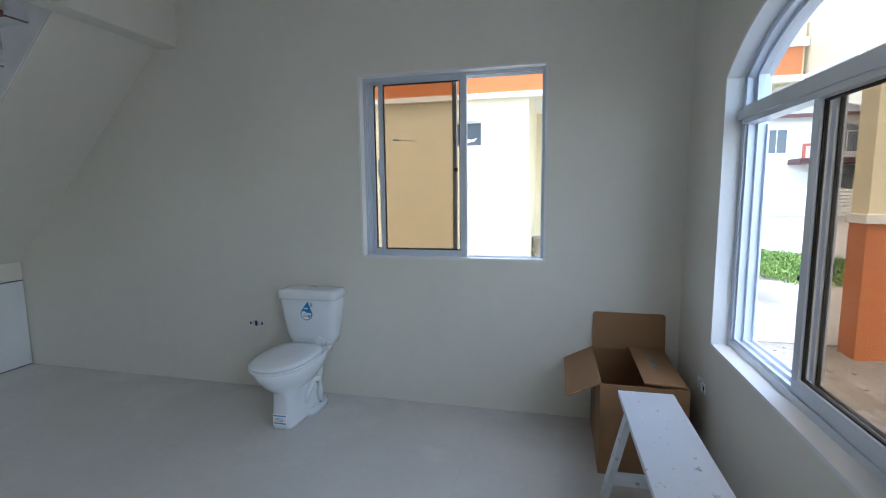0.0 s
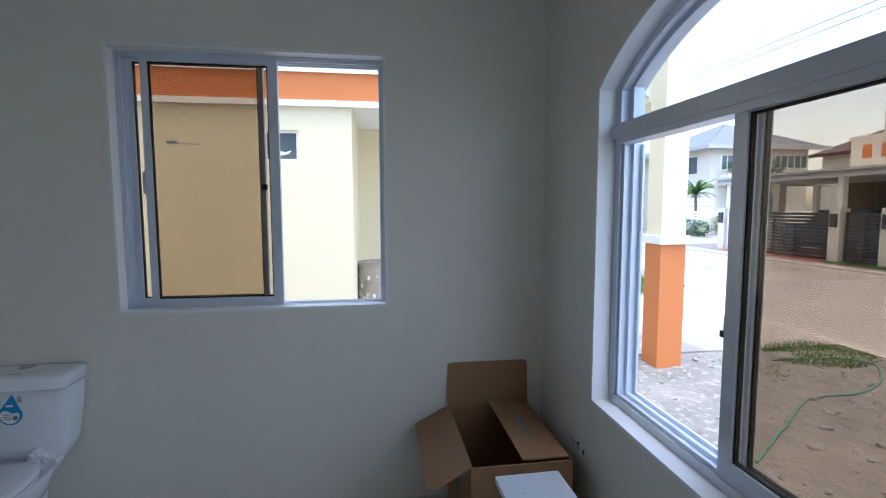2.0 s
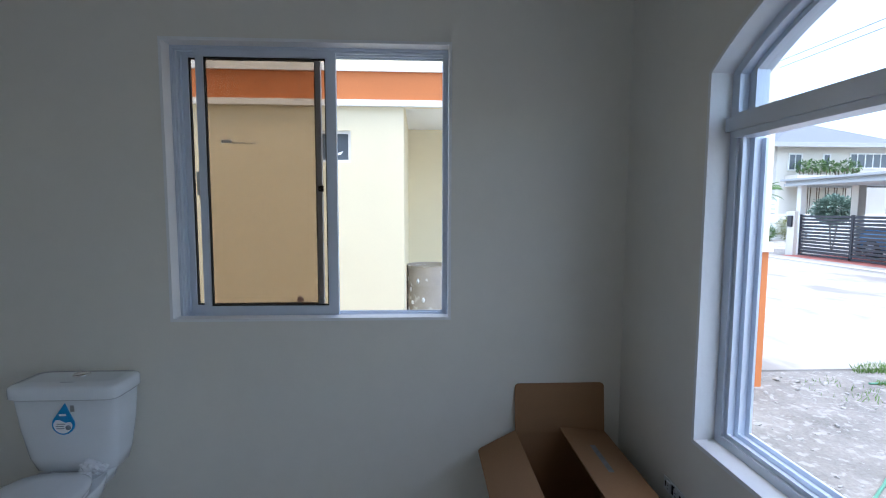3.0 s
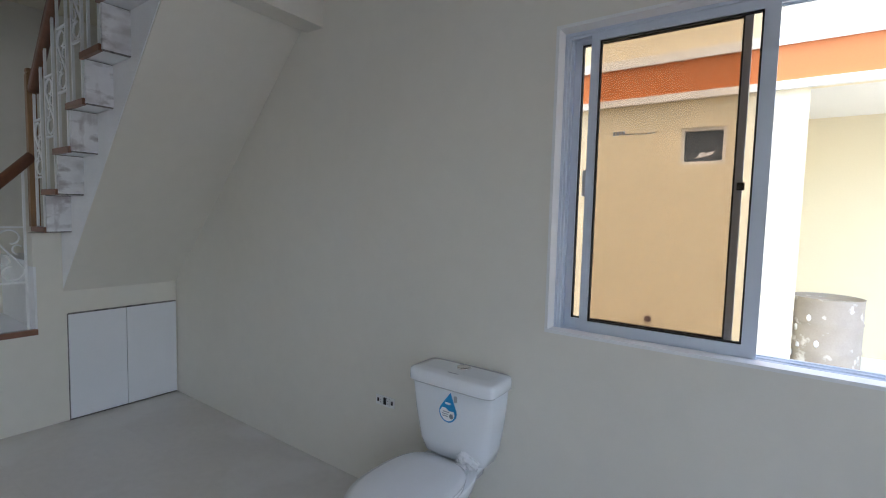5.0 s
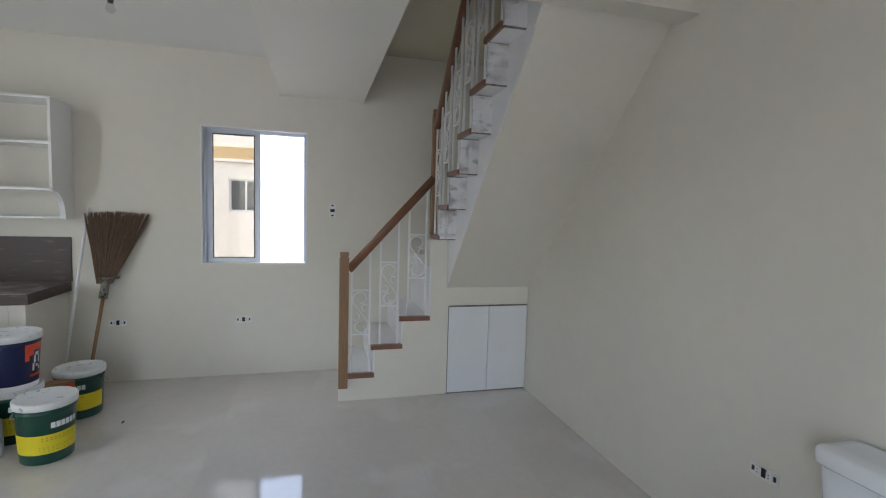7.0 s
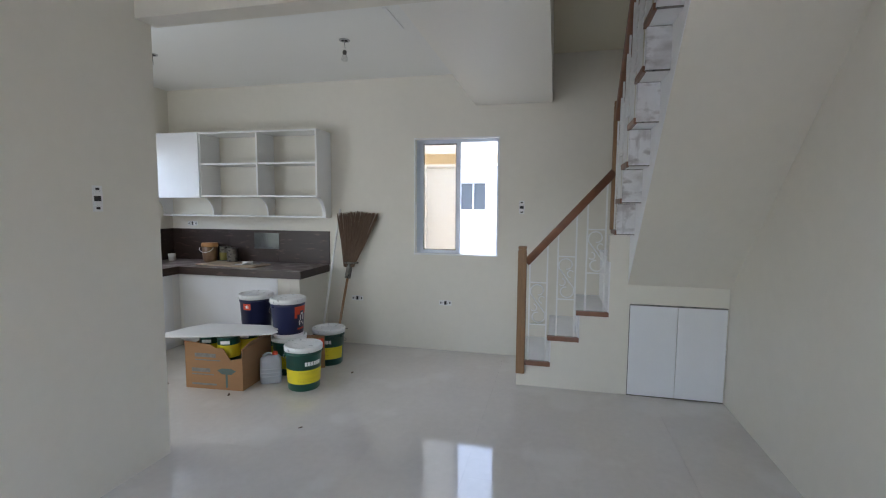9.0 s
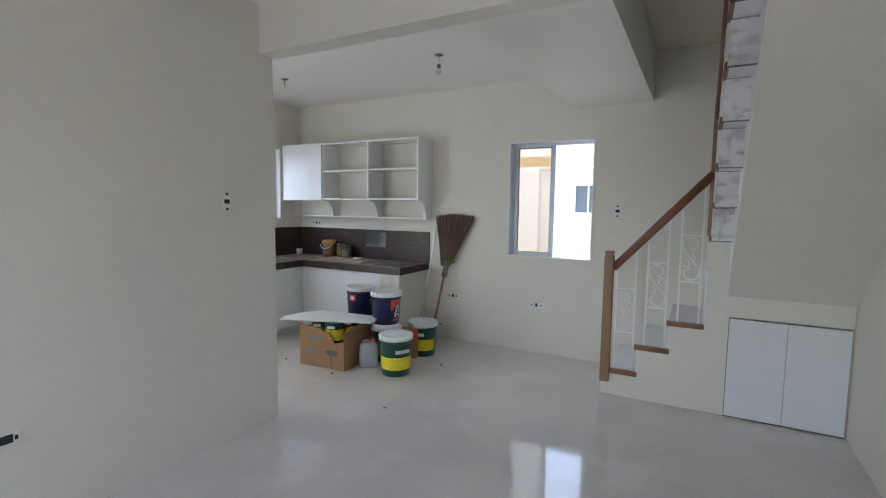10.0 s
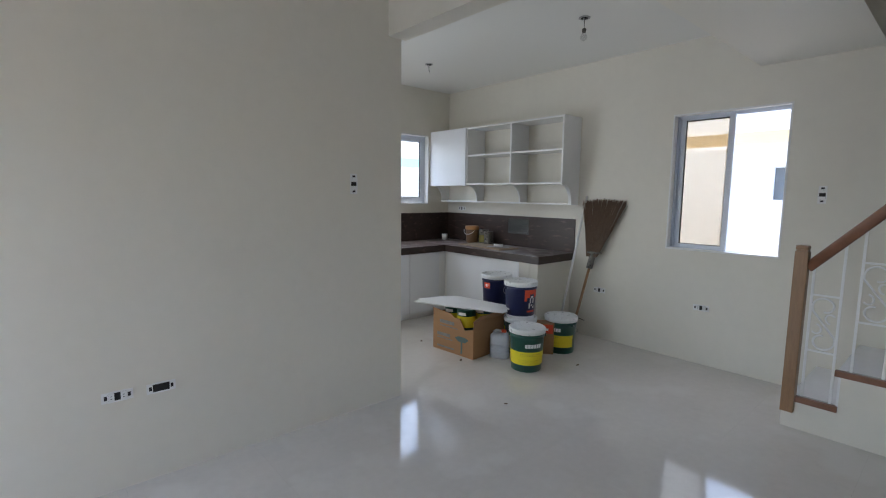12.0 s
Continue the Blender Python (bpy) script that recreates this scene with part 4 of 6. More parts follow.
for i in range(420):
    u = rng.uniform(-1, 1)
    y1, x1 = 0.040 + 0.222 * u, -4.915 + rng.uniform(-0.028, 0.05)
    z1 = 1.375 + rng.uniform(-0.03, 0.018) - 0.02 * abs(u)
    p0 = neck + Vector((rng.uniform(-0.02, 0.02), 0.05 * u, 0.02))
    p1 = Vector((x1, y1, z1))
    s = Vector((0, 0.0019, 0))
    e = Vector((0.0019, 0, 0))
    a = [bm.verts.new(p0 + o * 1.3) for o in (s, e, -s)]
    b = [bm.verts.new(p1 + o) for o in (s, e, -s)]
    for k in range(3):
        bm.faces.new((a[k], a[(k + 1) % 3], b[(k + 1) % 3], b[k]))
tagged(part("bristles", bm, TWIG, br, "spread of dry brown midribs"), kind="stuff")
part("cord", tube([(-4.66, -0.10, 0.225), (-4.67, -0.05, 0.24), (-4.68, 0.02, 0.225)], 0.004), COPPER, br, "cord loop")
part("tie", moved(lathe([(0.052, 0), (0.056, 0.008), (0.052, 0.016)], 18), Matrix.Translation((-4.875, -0.025, 0.855)) @ Matrix.Diagonal((0.7, 1.45, 1, 1))), TIN, br)
st = thing("white_pipe", "thin white plastic pipe leaning on the wall", "pipe")
part("pipe", tube([(-4.66, -0.272, 0.0), (-4.938, -0.170, 1.41)], 0.011, 10), IRON, st)

# crumbs of dry debris left on the tiles
for i, (x, y, q) in enumerate(((-4.12, 0.32, 0.022), (-3.515, -1.02, 0.02), (-3.09, 0.42, 0.016), (-3.44, -0.39, 0.024))):
    d = thing("debris_chip", "small dry leaf-like crumb of debris on the tiles", "debris", x, y, 0.0, 70 * i, "floor debris")
    part("chip", loft([rounded_ring(q * 2, q * 0.8, 0.0, 10, 2), rounded_ring(q * 1.5, q * 0.5, q * 0.25, 10, 2, q * 0.1), rounded_ring(q * 0.5, q * 0.2, q * 0.4, 10, 2, q * 0.3)]), CHIP, d)


# ---- toilet ----
wc = thing("toilet", "new white two-piece toilet with blue stickers, standing loose", "toilet", -1.522, 3.293, 0.0, 0.0)


def egg(w, y_front, y_back, z, n=36, power=2.3):
    """An egg-shaped ring: round at the front, squarer at the back."""
    cy, h = (y_front + y_back) / 2, (y_back - y_front) / 2
    pts = []
    for i in range(n):
        a = 2 * math.pi * i / n
        c, s = math.cos(a), math.sin(a)
        p = power if s < 0 else 3.2
        wide = w / 2 * (1.0 if s > 0 else (1 - 0.10 * s * s))
        pts.append((wide * math.copysign(abs(c) ** (2 / p), c), cy + h * math.copysign(abs(s) ** (2 / p), s), z))
    return pts


def rrect(w, y0, y1, z, n=36, power=5.0):
    return rounded_ring(w, y1 - y0, z, n, power, 0.0, (y0 + y1) / 2)


part("pedestal", loft([rrect(0.150, -0.535, -0.16, 0.0), rrect(0.152, -0.537, -0.16, 0.02), rrect(0.140, -0.530, -0.18, 0.12), rrect(0.138, -0.53, -0.19, 0.205, power=4.5), egg(0.19, -0.56, -0.16, 0.235), egg(0.255, -0.625, -0.12, 0.285),
                       egg(0.300, -0.665, -0.10, 0.335), egg(0.318, -0.685, -0.09, 0.374), egg(0.314, -0.682, -0.09, 0.388)]), CERAMIC, wc, "white vitreous china bowl and foot")
part("trapway", loft([rrect(0.115, -0.33, -0.14, 0.0), rrect(0.125, -0.33, -0.12, 0.10, power=3), rrect(0.15, -0.34, -0.07, 0.20, power=3), rrect(0.17, -0.34, -0.06, 0.30, power=3), rrect(0.20, -0.30, -0.06, 0.37, power=3)]), CERAMIC, wc)
part("foot_flange", loft([rrect(0.235, -0.36, -0.09, 0.0, power=3), rrect(0.235, -0.36, -0.09, 0.028, power=3), rrect(0.215, -0.345, -0.105, 0.04, power=3)]), CERAMIC, wc)
for s in (-1, 1):
    part("bolt_hole", moved(lathe([(0.008, 0.036), (0.008, 0.0412)], 12), Matrix.Translation((s * 0.092, -0.215, 0))), DARK, wc)
    part("trap_ridge", tube([(s * 0.060, -0.36, 0.10), (s * 0.074, -0.33, 0.16), (s * 0.078, -0.28, 0.21), (s * 0.082, -0.22, 0.20), (s * 0.08, -0.19, 0.12), (s * 0.07, -0.18, 0.03)], 0.022, 10), CERAMIC, wc)
part("deck", loft([rrect(0.215, -0.25, -0.07, 0.335, power=4), rrect(0.235, -0.26, -0.06, 0.375, power=4), rrect(0.235, -0.26, -0.06, 0.392, power=4)]), CERAMIC, wc)
part("seat", loft([egg(0.332, -0.692, -0.215, 0.388), egg(0.342, -0.698, -0.21, 0.393), egg(0.342, -0.698, -0.21, 0.401), egg(0.336, -0.694, -0.212, 0.405)]), SEAT_PLASTIC, wc, "white plastic seat")
part("seat_lid", loft([egg(0.338, -0.696, -0.205, 0.408), egg(0.346, -0.700, -0.20, 0.413), egg(0.344, -0.698, -0.20, 0.424), egg(0.30, -0.66, -0.21, 0.432), egg(0.16, -0.54, -0.26, 0.436)]), SEAT_PLASTIC, wc, "closed white plastic lid")
for s in (-1, 1):
    part("hinge", box(bmesh.new(), s * 0.075 - 0.022, s * 0.075 + 0.022, -0.225, -0.185, 0.392, 0.424, 0.006), CHROME if s < 0 else SEAT_PLASTIC, wc)
part("tank", loft([rrect(0.235, -0.170, -0.070, 0.385, power=4), rrect(0.310, -0.200, -0.060, 0.405, power=4.5), rrect(0.342, -0.212, -0.056, 0.46, power=5), rrect(0.378, -0.222, -0.054, 0.58, power=6), rrect(0.392, -0.230, -0.053, 0.71, power=8)]), CERAMIC, wc, "white china cistern")
part("tank_lid", loft([rrect(0.402, -0.236, -0.051, 0.708, power=8), rrect(0.416, -0.244, -0.049, 0.716, power=8), rrect(0.416, -0.244, -0.049, 0.752, power=8), rrect(0.411, -0.241, -0.051, 0.760, power=8), rrect(0.398, -0.232, -0.057, 0.765, power=8), rrect(0.33, -0.19, -0.085, 0.768, power=6)]), CERAMIC, wc, "white china cistern lid")
rng = random.Random(8)
wrap = bmesh.new()
bmesh.ops.create_icosphere(wrap, subdivisions=3, radius=1.0)
for v in wrap.verts:
    v.co *= 1 + 0.5 * noise.noise(v.co * 2.6)
part("plastic_wrap", moved(wrap, Matrix.Translation((0.085, -0.205, 0.425)) @ Matrix.Diagonal((0.05, 0.028, 0.034, 1))), SEAT_PLASTIC, wc, "scrap of crumpled clear plastic wrapping")
button = part("flush_button", moved(lathe([(0.030, 0.766), (0.030, 0.772), (0.027, 0.774), (0.026, 0.770)], 28), Matrix.Translation((0.0, -0.115, 0))), CHROME, wc, "round chrome flush button")
part("maker_mark", boxes((-0.025, 0.025, -0.200, -0.194, 0.7645, 0.7680)), GREY_PRINT, wc)


def drop_outline(cx, cz, r, tip, n=30):
    pts = [(cx + r * math.cos(radians(a)), cz + r * math.sin(radians(a))) for a in range(150, 391, 8)]
    return pts + [(cx + 0.012, cz + tip)]


DX, DZ, DY = 0.0, 0.612, -0.2275
part("drop_sticker", prism(drop_outline(DX, DZ, 0.041, 0.085), "y", DY - 0.003, DY + 0.004), BLUE_PRINT, wc, "blue water-drop sticker")
part("sticker_print", prism([(DX + 0.035 * math.cos(radians(a)), DZ + 0.035 * math.sin(radians(a))) for a in range(172, 362, 8)] + [(DX + 0.030, DZ + 0.010), (DX + 0.008, DZ + 0.007), (DX - 0.010, DZ + 0.018), (DX - 0.026, DZ + 0.018)], "y", DY - 0.0042, DY - 0.003), WHITE_PRINT, wc)
for x0, x1, z in ((-0.022, 0.010, 0.001), (-0.026, 0.004, -0.008), (-0.024, 0.006, -0.017)):
    part("sticker_bar", boxes((DX + x0, DX + x1, DY - 0.0050, DY - 0.0042, DZ + z, DZ + z + 0.003)), GREY_PRINT, wc)
part("sticker_bar", boxes((DX - 0.012, DX + 0.014, DY - 0.0038, DY - 0.003, DZ + 0.034, DZ + 0.042)), WHITE_PRINT, wc)
part("sticker_mark", moved(lathe([(0.010, 0), (0.010, 0.001)], 18), Matrix.Translation((DX + 0.020, DY - 0.0042, DZ - 0.012)) @ Matrix.Rotation(radians(90), 4, "X")), GREY_PRINT, wc)
part("approval_sticker", boxes((DX + 0.030, DX + 0.044, DY - 0.003, DY, DZ + 0.050, DZ + 0.075)), STEEL, wc, "tiny grey sticker")
part("foot_label", boxes((-0.045, 0.045, -0.5385, -0.5340, 0.03, 0.095)), WHITE_PRINT, wc, "white paper label")
for z in (0.036, 0.082):
    part("foot_label_bar", boxes((-0.040, 0.040, -0.5392, -0.5384, z, z + 0.007)), BLUE_PRINT, wc)
for z in (0.052, 0.060, 0.068):
    part("foot_label_bar", boxes((-0.030, 0.025, -0.5392, -0.5384, z, z + 0.003)), GREY_PRINT, wc)
part("oval_mark", moved(lathe([(0.016, 0), (0.016, 0.002)], 18), Matrix.Translation((0.0, -0.5265, 0.175)) @ Matrix.Rotation(radians(90), 4, "X") @ Matrix.Diagonal((1.2, 0.8, 1, 1))), GREY_PRINT, wc)

# the bowl stands a little forward of the shallow cistern
for piece in wc.children:
    if piece.name.split(".")[0] in ("pedestal", "trapway", "foot_flange", "bolt_hole", "trap_ridge", "seat", "seat_lid", "hinge", "foot_label", "foot_label_bar", "oval_mark"):
        piece.location.y = -0.045

# ---- corner carton ----
BX0, BX1, BY0, BY1, BH = 0.272, 0.672, 2.672, 3.235, 0.462
cc = thing("cardboard_box", "large open brown cardboard box in the room corner", "box", BX0, BY0, 0.0)
W_, D_, t_ = BX1 - BX0, BY1 - BY0, 0.007
for name, rows in (("side_panel", (0, W_, 0, t_, 0, BH)), ("side_panel", (0, W_, D_ - t_, D_, 0, BH)), ("side_panel", (0, t_, t_, D_ - t_, 0, BH)), ("side_panel", (W_ - t_, W_, t_, D_ - t_, 0, BH))):
    part(name, boxes(rows), CARDBOARD, cc)
part("base_panel", boxes((t_, W_ - t_, t_, D_ - t_, 0.001, t_)), CARD_INSIDE, cc)


def flap(outline_w, length, at, rot, mat=CARDBOARD):
    """A flap with rounded outer corners, hinged on its x axis."""
    r = 0.018
    pts = [(0, 0), (outline_w, 0)] + [(outline_w - r + r * math.cos(radians(a)), length - r + r * math.sin(radians(a))) for a in (0, 22, 45, 68, 90)]
    pts += [(r + r * math.cos(radians(a)), length - r + r * math.sin(radians(a))) for a in (90, 112, 135, 158, 180)]
    return moved(prism(pts, "z", 0, t_), Matrix.Translation(at) @ rot)


part("back_flap", flap(W_, 0.215, (0, D_ - t_, BH), Matrix.Rotation(radians(84), 4, "X")), CARDBOARD, cc, "upright cardboard flap")
part("west_flap", flap(D_, 0.185, (0.004, 0, BH), Matrix.Rotation(radians(90), 4, "Z") @ Matrix.Rotation(radians(-27), 4, "X")), CARDBOARD, cc, "cardboard flap hanging outwards")
part("east_flap", moved(prism([(0, 0), (0.195, 0.02), (0.195, D_ - 0.03), (0, D_ - 0.01)], "z", 0, t_), Matrix.Translation((W_ - 0.2, 0.004, BH + 0.014)) @ Matrix.Rotation(radians(4), 4, "Y")), CARDBOARD, cc, "cardboard flap folded over the top")
part("tape", boxes((W_ - 0.165, W_ - 0.10, 0.20, 0.40, BH + 0.0145, BH + 0.0155)), CARD_BLUE, cc, "strip of torn blue-grey tape")
part("print", boxes((-0.0012, 0.0, 0.25, 0.36, 0.20, 0.36)), TEAL_PRINT, cc, "teal printed patch")
part("print", boxes((-0.0012, 0.0, 0.06, 0.20, 0.08, 0.11)), CARD_BLUE, cc)

# ---- painter's bench ----
bn = thing("trestle_bench", "low white trestle bench with paint-spattered top", "bench", 0.472, 2.10, 0.0, 1)
part("plank", box(bmesh.new(), -0.120, 0.120, -0.60, 0.50, 0.445, 0.470, 0.005), BENCH_PAINT, bn, "spattered white plank")
for sy in (0.36, -0.46):
    for sx in (-1, 1):
        lean = radians(-13 * sx)
        part("leg", moved(boxes((-0.014, 0.014, -0.03, 0.03, -0.460, 0.0)), Matrix.Translation((sx * 0.085, sy, 0.446)) @ Matrix.Rotation(lean, 4, "Y")), BENCH_PAINT, bn)
    part("cross_bar", boxes((-0.155, 0.155, sy - 0.045, sy - 0.028, 0.11, 0.165)), BENCH_PAINT, bn)
part("stretcher", boxes((-0.02, 0.02, -0.42, 0.40, 0.165, 0.20)), BENCH_PAINT, bn)


# ---- outlets and switches ----
def outlet(m, gang="socket", group="outlets"):
    """An open wall outlet without its cover: metal strap, white inserts, dark box. Local x along the wall, z up, y out."""
    o = thing("wall_outlet", "uncovered white wall outlet with exposed metal strap" if gang != "empty" else "empty wall box with exposed metal strap", "outlet", group=group)
    o.matrix_world = m
    part("box", boxes((-0.036, 0.036, 0.001, 0.004, -0.019, 0.019)), DARK, o, "dark recessed box")
    part("strap", boxes((-0.062, -0.036, 0.001, 0.006, -0.024, 0.024), (0.036, 0.062, 0.001, 0.006, -0.024, 0.024), (-0.036, 0.036, 0.003, 0.006, 0.019, 0.026), (-0.036, 0.036, 0.003, 0.006, -0.026, -0.019)), OUTLET, o, "pale metal mounting strap")
    for x in (-0.046, 0.046):
        part("screw_slot", boxes((x - 0.006, x + 0.006, 0.006, 0.0068, -0.010, 0.010)), DARK, o)
    if gang != "empty":
        for x in (-0.024, 0.024):
            ins = part("insert", box(bmesh.new(), x - 0.0115, x + 0.0115, 0.004, 0.012, -0.0185, 0.0185, 0.002), OUTLET, o)
            if gang == "socket":
                for z in (-0.006, 0.006):
                    part("slot", boxes((x - 0.0035, x + 0.0035, 0.012, 0.0126, z - 0.0014, z + 0.0014)), DARK, ins)
    return o


def on_wall(x, y, z, facing, upright=False):
    """facing: degrees of turn so that local y points into the room."""
    return pose(x, y, z, 0, 0, facing) @ (Matrix.Rotation(radians(90), 4, "Y") if upright else Matrix.Identity(4))


outlet(on_wall(-2.028, Y_N, 0.472, 180))
outlet(on_wall(X_E, 2.782, 0.455, 90))
outlet(on_wall(-0.993, Y_P, 0.461, 0))
outlet(on_wall(-1.171, Y_P, 0.458, 0), "empty")
outlet(on_wall(-2.26, Y_P, 1.468, 0, True), "switch", "switches")
outlet(on_wall(X_W, 1.687, 1.44, -90, True), "switch", "switches")
outlet(on_wall(X_W, 0.954, 0.485, -90))
outlet(on_wall(X_W, 0.010, 0.486, -90))
outlet(on_wall(X_W, -1.98, 1.235, -90))


# ---- bare lamp points on the ceiling ----
def lamp_point(x, y, bulb=True):
    l = thing("ceiling_lamp_point", "bare ceiling box with hanging wires" + (" and a clear bulb" if bulb else ""), "light", x, y, Z_CEIL + 0.003, 0, "bare ceiling lamps")
    part("cover_plate", moved(loft([rounded_ring(0.085, 0.085, -0.006, 8, 2), rounded_ring(0.085, 0.085, 0.0, 8, 2)]), Matrix.Rotation(radians(22), 4, "Z")), STEEL, l, "octagonal metal box cover")
    part("opening", lathe([(0.026, -0.0075), (0.026, -0.006)], 16), DARK, l)
    part("wire", tube([(0.0, 0, -0.006), (0.004, 0.002, -0.05), (-0.003, 0, -0.07), (0.002, 0.002, -0.085)], 0.0035, 6), COPPER, l)
    part("wire", tube([(0.008, 0, -0.006), (0.010, 0.002, -0.04), (0.004, 0.004, -0.085)], 0.003, 6), OUTLET, l)
    if bulb:
        part("socket", moved(lathe([(0.014, -0.105), (0.016, -0.085), (0.012, -0.078)], 16), Matrix.Identity(4)), COPPER, l)
        part("bulb", lathe([(0.011, -0.105), (0.018, -0.116), (0.026, -0.136), (0.023, -0.152), (0.011, -0.161), (0.002, -0.163)], 20), BULB, l, "clear glass bulb")


lamp_point(-3.876, 0.394)
lamp_point(-3.851, -1.347, False)


# ---- outdoors: ground and street ----
GZ = -0.2
structure("ground", boxes((-400, 400, -400, 400, GZ - 0.3, GZ)), EARTH, "bare stony earth round the house")
structure("road", boxes((5.55, 11.9, -60, 28.5, GZ, GZ + 0.012), (11.9, 60, 20.4, 24.2, GZ, GZ + 0.012), (11.9, 60, 28.5, 29.0, GZ, GZ + 0.012)), CONCRETE, "pale concrete street")
structure("pavement", boxes((1.2, 5.35, 5.75, 9.4, GZ, GZ + 0.02), (12.15, 12.9, 5.0, 19.4, GZ, GZ + 0.03)), CONCRETE, "concrete driveway apron")
structure("kerb", boxes((11.9, 12.15, -60, 20.2, GZ, GZ + 0.05), (5.35, 5.55, -60, 24.3, GZ, GZ + 0.014), (16.0, 40, 24.2, 24.4, GZ, GZ + 0.06)), KERB, "concrete kerb")


def leaves(rng, n, size, spread, long=1.6):
    """Many small bent leaves; spread(rng) gives each one's place and outward direction."""
    vs, fs = [], []
    for i in range(n):
        p, d = spread(rng)
        d = (Vector(d) + Vector((rng.uniform(-0.7, 0.7), rng.uniform(-0.7, 0.7), rng.uniform(-0.5, 0.7)))).normalized()
        s = d.cross(Vector((rng.uniform(-1, 1), rng.uniform(-1, 1), 1.2))).normalized() * size * rng.uniform(0.5, 1.0) * 0.4
        t = d * size * long * rng.uniform(0.6, 1.2)
        p = Vector(p)
        k = len(vs)
        vs += [p - s * 0.3, p + t * 0.5 - s, p + t + Vector((0, 0, -0.2 * size)), p + t * 0.5 + s]
        fs.append((k, k + 1, k + 2, k + 3))
    me = bpy.data.meshes.new("leaves")
    me.from_pydata([tuple(v) for v in vs], [], fs)
    return me


def ellipsoid(cx, cy, cz, rx, ry, rz):
    def f(rng):
        d = Vector((rng.gauss(0, 1), rng.gauss(0, 1), rng.gauss(0, 1))).normalized()
        r = rng.uniform(0.45, 1.0) * (1 + 0.25 * noise.noise(d * 2.3 + Vector((cx, cy, cz))))
        return (cx + d.x * rx * r, cy + d.y * ry * r, cz + d.z * rz * r), d
    return f


def shrub(x, y, rx, rz, mat, label, n=420, size=0.10, seed=1, name="shrub", stem=0.3):
    s = thing(name, label, "plant", x, y, GZ)
    rng = random.Random(seed)
    for i in range(4):
        a = i * 1.7
        part("stem", tube([(0.02 * math.cos(a), 0.02 * math.sin(a), 0), (rx * 0.3 * math.cos(a), rx * 0.3 * math.sin(a), stem + rz * 0.5)], 0.018, 6), BARK, s)
    me = leaves(rng, n, size, ellipsoid(0, 0, stem + rz, rx, rx, rz))
    me.materials.append(mat)
    ob = tagged(new("crown", me), kind="stuff")
    ob.parent = s
    return s


def grass_patch(name, x0, x1, y0, y1, n, h, seed, label, mat=GRASS):
    rng = random.Random(seed)
    vs, fs = [], []
    for i in range(n):
        x, y = rng.uniform(x0, x1), rng.uniform(y0, y1)
        u, v = (x - x0) / (x1 - x0) * 2 - 1, (y - y0) / (y1 - y0) * 2 - 1
        if u * u + v * v > 1.0 + 0.5 * noise.noise(Vector((x * 1.7, y * 1.7, seed))) or noise.noise(Vector((x * 2.1, y * 2.1, 5.0 + seed))) < -0.32:
            continue
        a, hh = rng.uniform(0, 6.28), h * rng.uniform(0.4, 1.15)
        w = 0.0028 + 0.012 * hh
        lean = Vector((rng.uniform(-0.6, 0.6) * hh, rng.uniform(-0.6, 0.6) * hh, hh))
        p = Vector((x, y, GZ))
        s = Vector((math.cos(a) * w, math.sin(a) * w, 0))
        k = len(vs)
        vs += [p - s, p + s, p + lean * 0.6 + s * 0.8, p + lean]
        fs.append((k, k + 1, k + 2, k + 3))
    me = bpy.data.meshes.new(name)
    me.from_pydata([tuple(v) for v in vs], [], fs)
    me.materials.append(mat)
    return tagged(new(name, me), label, "grass", "", "stuff")


grass_patch("grass", 3.6, 6.2, 9.0, 13.0, 6000, 0.20, 1, "lush green grass beside the driveway")
rng = random.Random(31)


def weed_spot(rng):
    while True:
        x, y = rng.uniform(3.5, 5.6), rng.uniform(8.95, 12.6)
        if noise.noise(Vector((x * 0.9, y * 0.9, 7.0))) > -0.28 and (abs(x - 4.55) / 1.05) ** 3 + (abs(y - 10.7) / 1.85) ** 3 < 1:
            return (x, y, GZ + rng.uniform(0.02, 0.26) * (0.6 + 0.6 * noise.noise(Vector((x * 1.6, y * 1.6, 2.0))))), (0, 0, 1)


weeds = leaves(rng, 9000, 0.05, weed_spot, 1.7)
weeds.materials.append(WEED)
tagged(new("weeds", weeds), "leafy green weeds beside the driveway", "weeds", "", "stuff")
grass_patch("grass", 4.1, 5.3, 5.0, 5.9, 4200, 0.07, 2, "thin green weeds on bare earth")
grass_patch("grass", 3.35, 4.0, 4.9, 5.5, 160, 0.07, 3, "thin green weeds on bare earth")
grass_patch("grass", 12.5, 13.35, 6.5, 13.1, 6000, 0.12, 4, "mown grass verge by the gate")
grass_patch("grass", -7.6, -5.6, 0.2, 3.0, 700, 0.22, 5, "weeds in the back yard")

# churned earth by the window: a low uneven sheet
def lie(x, y):
    """Height of the churned earth at a place."""
    edge = min(1.0, max(0.0, min(x - 0.95, 5.35 - x, y - 1.0, 5.75 - y) * 4))
    v = Vector((x, y, 0.3))
    h = 0.030 * noise.noise(v * 1.7) + 0.016 * noise.noise(v * 5.1) + 0.011 * noise.noise(v * 13.0) + 0.007 * noise.noise(v * 31.0)
    return GZ + 0.016 * edge + h * edge * 0.8


nx, ny = 150, 160
vs = [(0.95 + 4.4 * i / nx, 1.0 + 4.75 * j / ny, 0) for i in range(nx + 1) for j in range(ny + 1)]
vs = [(x, y, lie(x, y)) for x, y, z in vs]
fs = [(i * (ny + 1) + j, (i + 1) * (ny + 1) + j, (i + 1) * (ny + 1) + j + 1, i * (ny + 1) + j + 1) for i in range(nx) for j in range(ny)]
